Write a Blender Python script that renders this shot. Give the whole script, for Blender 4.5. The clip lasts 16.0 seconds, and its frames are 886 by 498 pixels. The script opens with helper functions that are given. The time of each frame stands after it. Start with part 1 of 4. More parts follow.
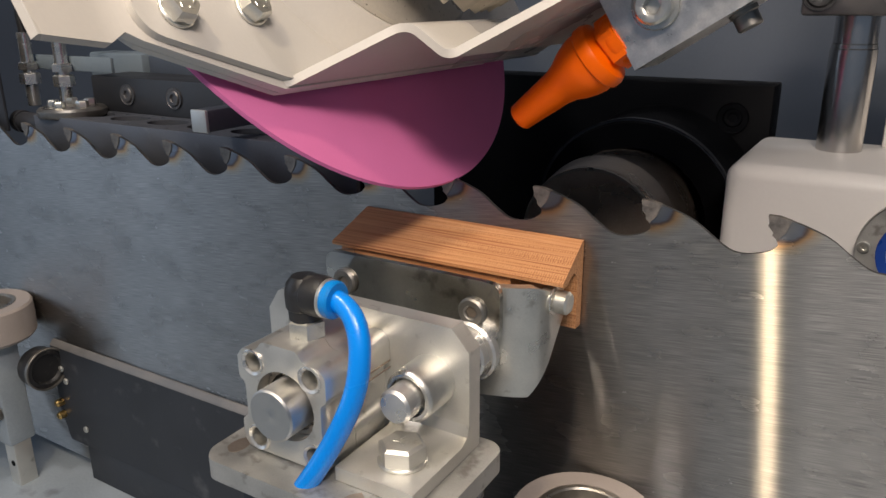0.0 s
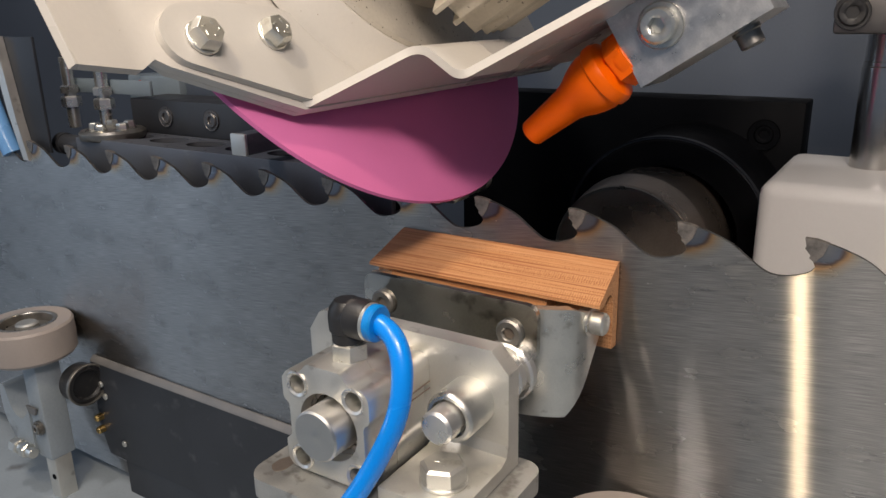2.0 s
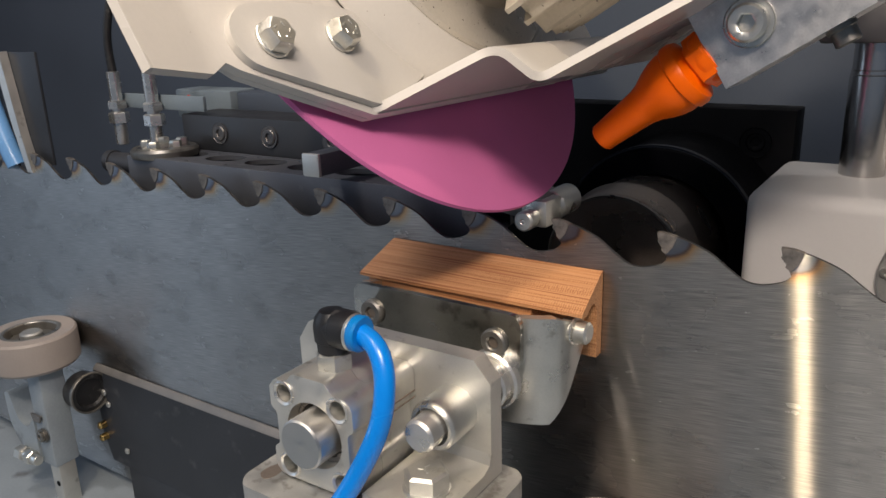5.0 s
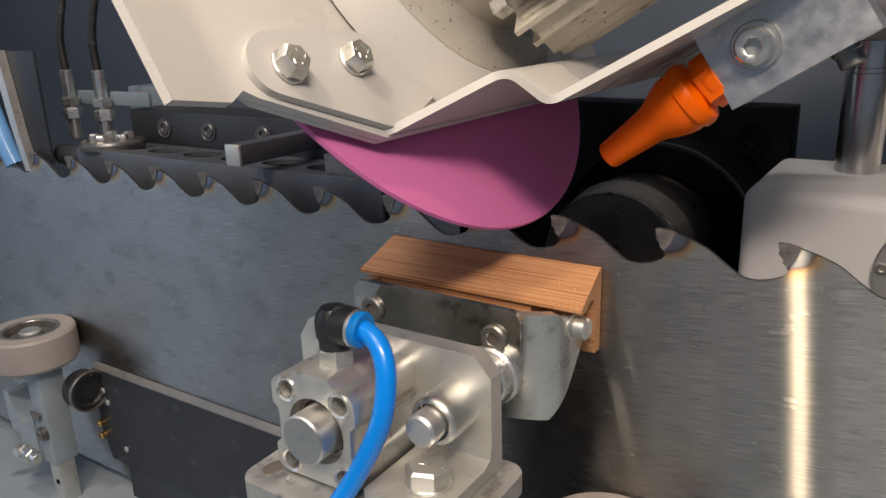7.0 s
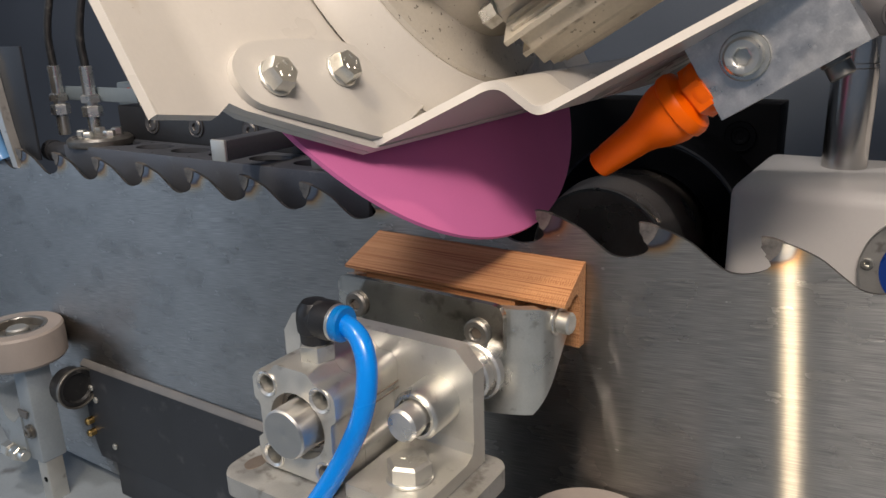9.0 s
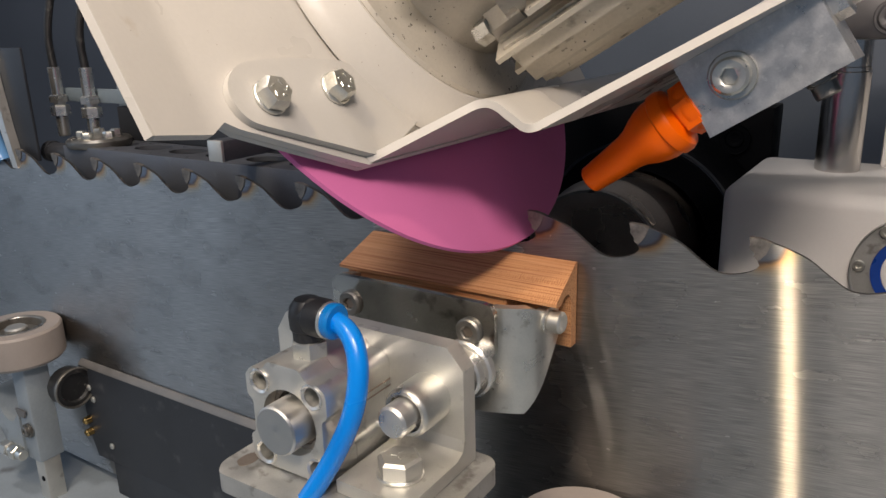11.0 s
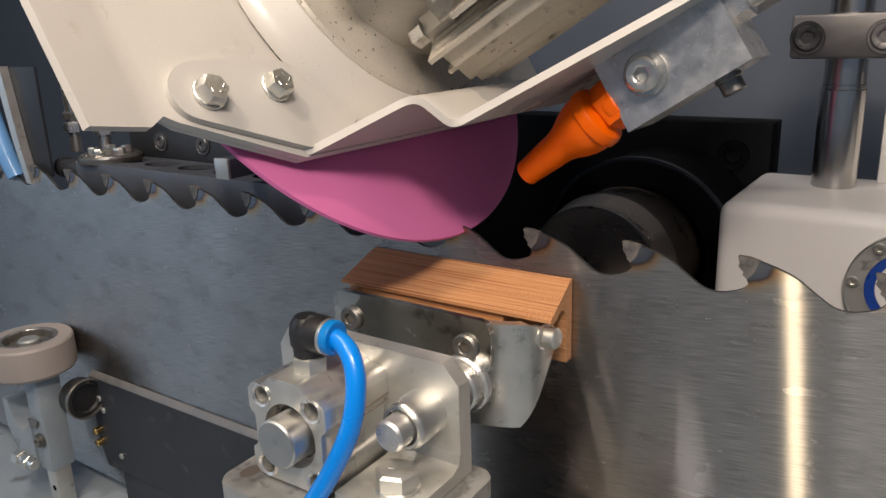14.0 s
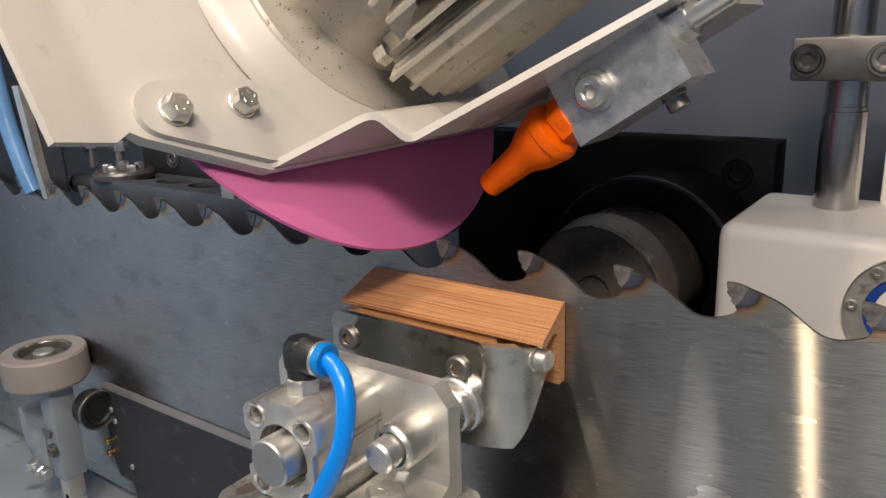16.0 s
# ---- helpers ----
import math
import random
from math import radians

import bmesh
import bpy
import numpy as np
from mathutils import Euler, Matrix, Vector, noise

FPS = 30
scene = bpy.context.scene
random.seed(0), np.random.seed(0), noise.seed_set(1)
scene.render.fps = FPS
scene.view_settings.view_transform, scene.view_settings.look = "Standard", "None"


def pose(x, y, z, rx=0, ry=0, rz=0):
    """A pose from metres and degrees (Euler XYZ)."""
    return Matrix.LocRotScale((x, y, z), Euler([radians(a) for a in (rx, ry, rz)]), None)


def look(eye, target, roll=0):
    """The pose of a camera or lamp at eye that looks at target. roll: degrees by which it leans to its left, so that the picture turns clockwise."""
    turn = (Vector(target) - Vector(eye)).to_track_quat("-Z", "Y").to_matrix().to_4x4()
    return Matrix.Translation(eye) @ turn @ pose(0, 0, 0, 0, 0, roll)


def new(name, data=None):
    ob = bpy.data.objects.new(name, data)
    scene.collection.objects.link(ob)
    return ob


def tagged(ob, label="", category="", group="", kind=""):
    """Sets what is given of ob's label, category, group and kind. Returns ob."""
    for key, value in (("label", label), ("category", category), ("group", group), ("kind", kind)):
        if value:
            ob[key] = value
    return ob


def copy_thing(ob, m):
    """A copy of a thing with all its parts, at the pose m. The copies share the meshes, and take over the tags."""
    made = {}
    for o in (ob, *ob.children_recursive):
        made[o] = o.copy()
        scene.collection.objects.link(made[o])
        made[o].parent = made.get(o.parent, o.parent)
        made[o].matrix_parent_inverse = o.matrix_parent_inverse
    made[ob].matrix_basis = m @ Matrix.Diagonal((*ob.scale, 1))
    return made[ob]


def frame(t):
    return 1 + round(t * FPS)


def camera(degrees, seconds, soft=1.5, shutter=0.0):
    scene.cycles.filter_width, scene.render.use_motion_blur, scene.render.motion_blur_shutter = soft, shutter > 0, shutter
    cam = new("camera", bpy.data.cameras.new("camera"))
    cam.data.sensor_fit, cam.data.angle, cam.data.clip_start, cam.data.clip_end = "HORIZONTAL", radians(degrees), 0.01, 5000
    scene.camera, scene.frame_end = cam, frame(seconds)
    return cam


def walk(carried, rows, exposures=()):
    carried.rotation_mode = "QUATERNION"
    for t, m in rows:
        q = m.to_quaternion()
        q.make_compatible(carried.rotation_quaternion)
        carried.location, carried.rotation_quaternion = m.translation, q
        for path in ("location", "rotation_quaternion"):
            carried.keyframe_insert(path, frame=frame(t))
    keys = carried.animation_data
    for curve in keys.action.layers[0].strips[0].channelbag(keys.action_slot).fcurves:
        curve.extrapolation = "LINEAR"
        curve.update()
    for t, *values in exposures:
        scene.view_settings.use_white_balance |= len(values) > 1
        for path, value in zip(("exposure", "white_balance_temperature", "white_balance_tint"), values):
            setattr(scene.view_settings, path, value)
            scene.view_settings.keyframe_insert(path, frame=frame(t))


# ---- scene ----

# camera and its path
cam = camera(60.5, 16.0)
PATH = [
    (0, 0.0925, -0.2509, 0.0828, 31.37, -18.08, -0.49),
    (0.5, 0.0896, -0.2509, 0.0835, 31.81, -18.03, -0.64),
    (1, 0.0907, -0.252, 0.0859, 32.39, -17.78, -0.93),
    (1.5, 0.0906, -0.2543, 0.0881, 32.86, -17.51, -1.08),
    (2, 0.0899, -0.2566, 0.0887, 33.16, -17.31, -1.28),
    (2.5, 0.0899, -0.2561, 0.0902, 33.51, -17.17, -1.5),
    (3, 0.0892, -0.2573, 0.0906, 33.69, -17.12, -1.67),
    (3.5, 0.0924, -0.2563, 0.0907, 33.9, -17.1, -1.79),
    (4, 0.0965, -0.2548, 0.092, 34.05, -16.96, -1.87),
    (6.5, 0.1011, -0.2568, 0.0919, 33.86, -16.89, -1.86),
    (7, 0.1, -0.2575, 0.092, 33.71, -17.03, -1.91),
    (7.5, 0.1013, -0.2563, 0.0906, 33.61, -16.99, -1.86),
    (8, 0.0993, -0.2558, 0.0896, 33.51, -17.08, -1.87),
    (8.5, 0.1015, -0.2545, 0.0897, 33.44, -17.1, -1.87),
    (11, 0.1082, -0.2552, 0.0886, 33.57, -16.73, -1.66),
    (11.5, 0.1096, -0.2548, 0.0881, 33.67, -16.69, -1.73),
    (12, 0.1087, -0.2551, 0.089, 33.8, -16.62, -1.73),
    (12.5, 0.1086, -0.2552, 0.0885, 33.91, -16.51, -1.79),
    (13, 0.1104, -0.2551, 0.0908, 34.1, -16.41, -1.88),
    (13.5, 0.1133, -0.2562, 0.0922, 34.29, -16.3, -1.93),
    (14, 0.116, -0.2573, 0.0937, 34.45, -16.05, -1.91),
    (14.5, 0.1164, -0.2533, 0.0943, 34.6, -15.91, -2),
    (15, 0.1184, -0.2512, 0.0966, 34.79, -15.7, -2.04),
    (15.5, 0.1219, -0.2543, 0.0988, 35.17, -15.45, -2.07),
    (16, 0.1265, -0.2534, 0.1002, 36.14, -15.42, -2.04),
]
walk(cam, [(t, pose(x, y, z, 90 + pitch, 0, yaw) @ pose(0, 0, 0, 0, 0, roll)) for t, x, y, z, yaw, pitch, roll in PATH])

# light: dim hall around, machine lamp above the camera, cool hall light from the far side, two added fills
world = bpy.data.worlds.new("hall")
scene.world = world
world.use_nodes = True
world.node_tree.nodes["Background"].inputs[0].default_value = (0.60, 0.75, 1.0, 1)
world.node_tree.nodes["Background"].inputs[1].default_value = 0.16
scene.view_settings.exposure = 0.24


def area_lamp(name, eye, target, sx, sy, watts, colour):
    data = bpy.data.lights.new(name, "AREA")
    data.shape, data.size, data.size_y, data.energy, data.color = "RECTANGLE", sx, sy, watts, colour
    ob = new(name, data)
    ob.matrix_world = look(eye, target)
    return ob


area_lamp("machine_lamp", (-0.070, -0.33, 0.46), (-0.02, 0, 0.0), 0.010, 0.05, 0.95, (1.0, 0.80, 0.54))
# added fill from the upper left, not a lamp of the machine
area_lamp("upper_left_fill", (-0.23, -0.20, 0.60), (-0.08, 0, 0.0), 0.05, 0.05, 1.25, (1.0, 0.91, 0.87))
area_lamp("side_lamp", (0.165, -0.33, 0.35), (-0.02, 0, 0.03), 0.14, 0.04, 1.4, (1.0, 0.85, 0.75))
# broad fill added behind the camera to brighten the steel fronts
area_lamp("front_fill", (0.3, -1.3, 1.3), (-0.05, 0, -0.05), 1.2, 0.5, 8.0, (1.0, 0.90, 0.80))
area_lamp("hall_window", (-2.35, -1.25, 0.6), (-0.2, 0, 0), 0.8, 1.6, 4.6, (0.64, 0.79, 1.0))
area_lamp("hall_window", (-1.15, -1.40, 0.6), (-0.1, 0, 0), 0.14, 1.6, 0.6, (0.82, 0.90, 1.0))


# ---- small tools: millimetres in, one mesh out ----
K = 0.001


def thing(name, label, category, group="", kind="", m=None):
    ob = new(name)
    ob.empty_display_size = 0.01
    if m is not None:
        ob.matrix_basis = m
    return tagged(ob, label, category, group, kind)


def mesh_of(name, bm, material, sharp=32):
    bmesh.ops.recalc_face_normals(bm, faces=bm.faces)
    me = bpy.data.meshes.new(name)
    bm.to_mesh(me)
    bm.free()
    me.materials.append(material)
    for p in me.polygons:
        p.use_smooth = True
    me.set_sharp_from_angle(angle=radians(sharp))
    return me


def part(name, bm, material, parent=None, label="", sharp=32):
    ob = new(name, mesh_of(name, bm, material, sharp))
    ob.parent = parent
    if label:
        tagged(ob, label)
    return ob


def single(name, bm, material, label, category, group="", kind="", sharp=32):
    return tagged(part(name, bm, material, None, "", sharp), label, category, group, kind)


def bevel(bm, w, seg=2, angle=30):
    if w > 0:
        es = [e for e in bm.edges if len(e.link_faces) == 2 and e.calc_face_angle(0) > radians(angle)]
        bmesh.ops.bevel(bm, geom=es, offset=w * K, segments=seg, affect="EDGES", profile=0.5, clamp_overlap=True)
    return bm


def block(x0, x1, y0, y1, z0, z1, w=0.5, seg=2):
    bm = bmesh.new()
    bmesh.ops.create_cube(bm, size=1)
    for v in bm.verts:
        v.co = Vector(((x0 + x1) / 2 + v.co.x * (x1 - x0), (y0 + y1) / 2 + v.co.y * (y1 - y0), (z0 + z1) / 2 + v.co.z * (z1 - z0))) * K
    return bevel(bm, w, seg)


def prism(points, d0, d1, axis="z", w=0.4, seg=2, angle=30):
    """A polygon drawn in the two other axes, in their order, pushed out along axis."""
    put = {"x": lambda a, b, d: (d, a, b), "y": lambda a, b, d: (a, d, b), "z": lambda a, b, d: (a, b, d)}[axis]
    bm = bmesh.new()
    low = [bm.verts.new(Vector(put(a, b, d0)) * K) for a, b in points]
    top = [bm.verts.new(Vector(put(a, b, d1)) * K) for a, b in points]
    bm.faces.new(low)
    bm.faces.new(top[::-1])
    n = len(points)
    for i in range(n):
        bm.faces.new((low[i], low[(i + 1) % n], top[(i + 1) % n], top[i]))
    return bevel(bm, w, seg, angle)


def turned(profile, axis="z", at=(0, 0, 0), seg=40):
    """A turned body: (radius, height) pairs about an axis through at."""
    bm = bmesh.new()
    rings = []
    for r, h in profile:
        ring = []
        for i in range(seg if r > 0 else 1):
            a = 2 * math.pi * i / seg
            c, s = r * math.cos(a), r * math.sin(a)
            q = {"z": (c, s, h), "y": (c, h, s), "x": (h, c, s)}[axis]
            ring.append(bm.verts.new((Vector(q) + Vector(at)) * K))
        rings.append(ring)
    for a, b in zip(rings, rings[1:]):
        for i in range(seg):
            j = (i + 1) % seg
            f = [a[i % len(a)], a[j % len(a)], b[j % len(b)], b[i % len(b)]]
            f = list(dict.fromkeys(f))
            if len(f) > 2:
                bm.faces.new(f)
    if tuple(profile[0]) == tuple(profile[-1]):
        bmesh.ops.remove_doubles(bm, verts=rings[0] + rings[-1], dist=1e-7)
        return bm
    for ring in (rings[0], rings[-1]):
        if len(ring) > 2:
            bm.faces.new(ring)
    return bm


def holed(points, holes, d0, d1, w=0.3):
    """A plate along y with an outline in x and z and round holes (x, z, radius) right through it."""
    bm = bmesh.new()
    loops = [[Vector((a, 0, b)) for a, b in points]]
    for cx, cz, r in holes:
        n = 40 if r > 6 else 20
        loops.append([Vector((cx + r * math.cos(2 * math.pi * i / n), 0, cz + r * math.sin(2 * math.pi * i / n))) for i in range(n)])
    rings = []
    edges = []
    for lp in loops:
        ring = [bm.verts.new((q + Vector((0, d0, 0))) * K) for q in lp]
        edges += [bm.edges.new((ring[i], ring[(i + 1) % len(ring)])) for i in range(len(ring))]
        rings.append(ring)
    bmesh.ops.triangle_fill(bm, edges=edges, use_beauty=True, use_dissolve=False)
    front = list(bm.faces)
    twin = {}
    for ring in rings:
        for v in ring:
            twin[v] = bm.verts.new(v.co + Vector((0, (d1 - d0) * K, 0)))
    for f in front:
        bm.faces.new([twin[v] for v in f.verts][::-1])
    for ring in rings:
        n = len(ring)
        for i in range(n):
            bm.faces.new((ring[i], ring[(i + 1) % n], twin[ring[(i + 1) % n]], twin[ring[i]]))
    return bevel(bm, w, 2, 50)


def rod(r, h0, h1, axis="z", at=(0, 0, 0), c=0.4, seg=32):
    return turned([(0, h0), (r - c, h0), (r, h0 + c), (r, h1 - c), (r - c, h1), (0, h1)], axis, at, seg)


def ring_of(r0, r1, h0, h1, axis="z", at=(0, 0, 0), c=0.3, seg=32):
    return turned([(r0, h0), (r1 - c, h0), (r1, h0 + c), (r1, h1 - c), (r1 - c, h1), (r0, h1), (r0, h0)], axis, at, seg)


def hexagon(af, h0, h1, axis="z", at=(0, 0, 0), turn=0.0, dome=0.8):
    """A hex head with its chamfered top."""
    r = af / 2 / math.cos(math.pi / 6)
    bm = bmesh.new()
    rings = []
    for rr, h in ((r, h0), (r, h1 - dome), (af / 2 * 0.97, h1)):
        ring = []
        for i in range(6):
            a = math.pi / 3 * i + turn
            q = {"z": (rr * math.cos(a), rr * math.sin(a), h), "y": (rr * math.cos(a), h, rr * math.sin(a)), "x": (h, rr * math.cos(a), rr * math.sin(a))}[axis]
            ring.append(bm.verts.new((Vector(q) + Vector(at)) * K))
        rings.append(ring)
    for a, b in zip(rings, rings[1:]):
        for i in range(6):
            bm.faces.new((a[i], a[(i + 1) % 6], b[(i + 1) % 6], b[i]))
    bm.faces.new(rings[0])
    bm.faces.new(rings[-1])
    return bevel(bm, 0.25, 1, 20)


def socket_head(r, h0, h1, axis, at, hexr):
    """A screw head with a real hexagon socket; h1 is its outer face."""
    s = 1 if h1 > h0 else -1
    n = 24
    bm = bmesh.new()
    put = {"z": lambda c, q, h: (c, q, h), "y": lambda c, q, h: (c, h, q), "x": lambda c, q, h: (h, c, q)}[axis]

    def ring(rad, h, hexed=False):
        out = []
        for i in range(n):
            a = 2 * math.pi * i / n
            q = rad
            if hexed:
                q = rad * math.cos(math.pi / 6) / math.cos((a % (math.pi / 3)) - math.pi / 6)
            out.append(bm.verts.new((Vector(put(q * math.cos(a), q * math.sin(a), h)) + Vector(at)) * K))
        return out
    deep = h1 - s * min(abs(h1 - h0) * 0.7, 4)
    rs = [ring(r, h0), ring(r, h1 - s * r * 0.14), ring(r * 0.86, h1), ring(hexr * 1.12, h1), ring(hexr, h1 - s * 0.4, True), ring(hexr, deep, True)]
    for a, b in zip(rs, rs[1:]):
        for i in range(n):
            bm.faces.new((a[i], a[(i + 1) % n], b[(i + 1) % n], b[i]))
    bm.faces.new(rs[0])
    bm.faces.new(rs[-1])
    return bm


def joined(*bms):
    """Several closed bodies as one mesh."""
    out = bmesh.new()
    for b in bms:
        me = bpy.data.meshes.new("tmp")
        b.to_mesh(me)
        b.free()
        out.from_mesh(me)
        bpy.data.meshes.remove(me)
    return out


def smooth_path(points, n=10):
    """Points on a Catmull-Rom curve through the given ones."""
    p = [Vector(q) for q in points]
    p = [2 * p[0] - p[1]] + p + [2 * p[-1] - p[-2]]
    out = []
    for i in range(1, len(p) - 2):
        for k in range(n):
            t = k / n
            out.append(0.5 * (2 * p[i] + (p[i + 1] - p[i - 1]) * t + (2 * p[i - 1] - 5 * p[i] + 4 * p[i + 1] - p[i + 2]) * t * t
                              + (3 * p[i] - p[i - 1] - 3 * p[i + 1] + p[i + 2]) * t ** 3))
    return out + [p[-2]]


def tube(points, r, seg=20, n=10):
    pts = smooth_path(points, n)
    bm = bmesh.new()
    rings = []
    up = Vector((0.3, 0.5, 1)).normalized()
    for i, q in enumerate(pts):
        d = (pts[min(i + 1, len(pts) - 1)] - pts[max(i - 1, 0)]).normalized()
        u = (up - d * up.dot(d)).normalized()
        up = u
        w = d.cross(u)
        rings.append([bm.verts.new((q + r * (u * math.cos(a) + w * math.sin(a))) * K) for a in (2 * math.pi * k / seg for k in range(seg))])
    for a, b in zip(rings, rings[1:]):
        for i in range(seg):
            bm.faces.new((a[i], a[(i + 1) % seg], b[(i + 1) % seg], b[i]))
    bm.faces.new(rings[0])
    bm.faces.new(rings[-1])
    return bm


def bent_sheet(path, thick, lo, hi, put):
    """A sheet bent along a path of (a, b) pairs; lo(i), hi(i) bound it across; put(a, b, c) gives the place."""
    n = len(path)
    offs = []
    for i in range(n):
        a, b = Vector(path[max(i - 1, 0)]), Vector(path[min(i + 1, n - 1)])
        d = (b - a).normalized()
        offs.append(Vector((-d.y, d.x)) * thick)
    bm = bmesh.new()
    rows = []
    for i in range(n):
        q = Vector(path[i])
        w = q + offs[i]
        rows.append([bm.verts.new(Vector(put(s.x, s.y, c)) * K) for s, c in ((q, lo(i)), (q, hi(i)), (w, hi(i)), (w, lo(i)))])
    for a, b in zip(rows, rows[1:]):
        for i in range(4):
            bm.faces.new((a[i], a[(i + 1) % 4], b[(i + 1) % 4], b[i]))
    bm.faces.new(rows[0])
    bm.faces.new(rows[-1])
    return bm


def rounded(points, r, n=5):
    """A polyline with its inner corners rounded."""
    out = [Vector(points[0])]
    for a, b, c in zip(points, points[1:], points[2:]):
        a, b, c = Vector(a), Vector(b), Vector(c)
        d0, d1 = (a - b), (c - b)
        q = min(r, d0.length * 0.49, d1.length * 0.49)
        p0, p1 = b + d0.normalized() * q, b + d1.normalized() * q
        for k in range(n + 1):
            t = k / n
            out.append((1 - t) ** 2 * p0 + 2 * t * (1 - t) * b + t * t * p1)
    return [tuple(v) for v in out + [Vector(points[-1])]]


# ---- materials ----
def nodes_of(name):
    m = bpy.data.materials.new(name)
    m.use_nodes = True
    nt = m.node_tree
    return m, nt, nt.nodes["Principled BSDF"]


def noise_at(nt, scale, stretch=(1, 1, 1), detail=4.0, coords="Object", lean=0.0):
    tc = nt.nodes.new("ShaderNodeTexCoord")
    mp = nt.nodes.new("ShaderNodeMapping")
    mp.inputs["Scale"].default_value = stretch
    nz = nt.nodes.new("ShaderNodeTexNoise")
    nz.inputs["Scale"].default_value = scale
    nz.inputs["Detail"].default_value = detail
    out = tc.outputs[coords]
    if lean:
        vr = nt.nodes.new("ShaderNodeVectorRotate")
        vr.rotation_type = "Y_AXIS"
        vr.inputs["Angle"].default_value = radians(lean)
        nt.links.new(out, vr.inputs["Vector"])
        out = vr.outputs["Vector"]
    nt.links.new(out, mp.inputs["Vector"])
    nt.links.new(mp.outputs["Vector"], nz.inputs["Vector"])
    return nz.outputs["Fac"]


def ramp(nt, fac, stops):
    r = nt.nodes.new("ShaderNodeValToRGB")
    e = r.color_ramp.elements
    while len(e) < len(stops):
        e.new(0.5)
    for el, (p, c) in zip(e, stops):
        el.position = p
        el.color = (*c, 1) if len(c) == 3 else c
    nt.links.new(fac, r.inputs["Fac"])
    return r.outputs["Color"]


def mixed(nt, fac, a, b, mode="MIX"):
    m = nt.nodes.new("ShaderNodeMix")
    m.data_type, m.blend_type = "RGBA", mode
    for sock, v in ((m.inputs[0], fac), (m.inputs[6], a), (m.inputs[7], b)):
        if isinstance(v, (int, float)):
            sock.default_value = v
        elif isinstance(v, tuple):
            sock.default_value = (*v, 1)
        else:
            nt.links.new(v, sock)
    return m.outputs[2]


def bumped(nt, bsdf, height, strength, dist=0.0002):
    b = nt.nodes.new("ShaderNodeBump")
    b.inputs["Strength"].default_value = strength
    b.inputs["Distance"].default_value = dist
    nt.links.new(height, b.inputs["Height"])
    nt.links.new(b.outputs["Normal"], bsdf.inputs["Normal"])


def plain(name, colour, rough, metal=0.0, var=0.25, scale=60, grain=900, stretch=(1, 1, 1), bump=0.15, dirt=None, dirt_amount=0.5, coat=0.0, rvar=0.15):
    """Colour with blotches and grain, roughness that varies, fine relief, and dirt in patches where given."""
    m, nt, b = nodes_of(name)
    big = noise_at(nt, scale, stretch)
    fine = noise_at(nt, grain, stretch, 2)
    lo = tuple(c * (1 - var) for c in colour)
    hi = tuple(min(1, c * (1 + var * 0.6)) for c in colour)
    col = ramp(nt, big, ((0.3, lo), (0.7, hi)))
    col = mixed(nt, 0.18, col, ramp(nt, fine, ((0.35, lo), (0.65, hi))))
    if dirt:
        spots = noise_at(nt, scale * 2.3, (1, 1, 1), 8)
        mask = ramp(nt, spots, ((0.66 - 0.14 * dirt_amount, (0, 0, 0)), (0.80 - 0.14 * dirt_amount, (1, 1, 1))))
        col = mixed(nt, mask, col, dirt)
    nt.links.new(col, b.inputs["Base Color"])
    b.inputs["Metallic"].default_value = metal
    rr = ramp(nt, big, ((0.25, (max(0.03, rough - rvar),) * 3), (0.75, (min(1, rough + rvar),) * 3)))
    nt.links.new(rr, b.inputs["Roughness"])
    b.inputs["Coat Weight"].default_value = coat
    bumped(nt, b, fine, bump)
    return m


LEAN = 6.0


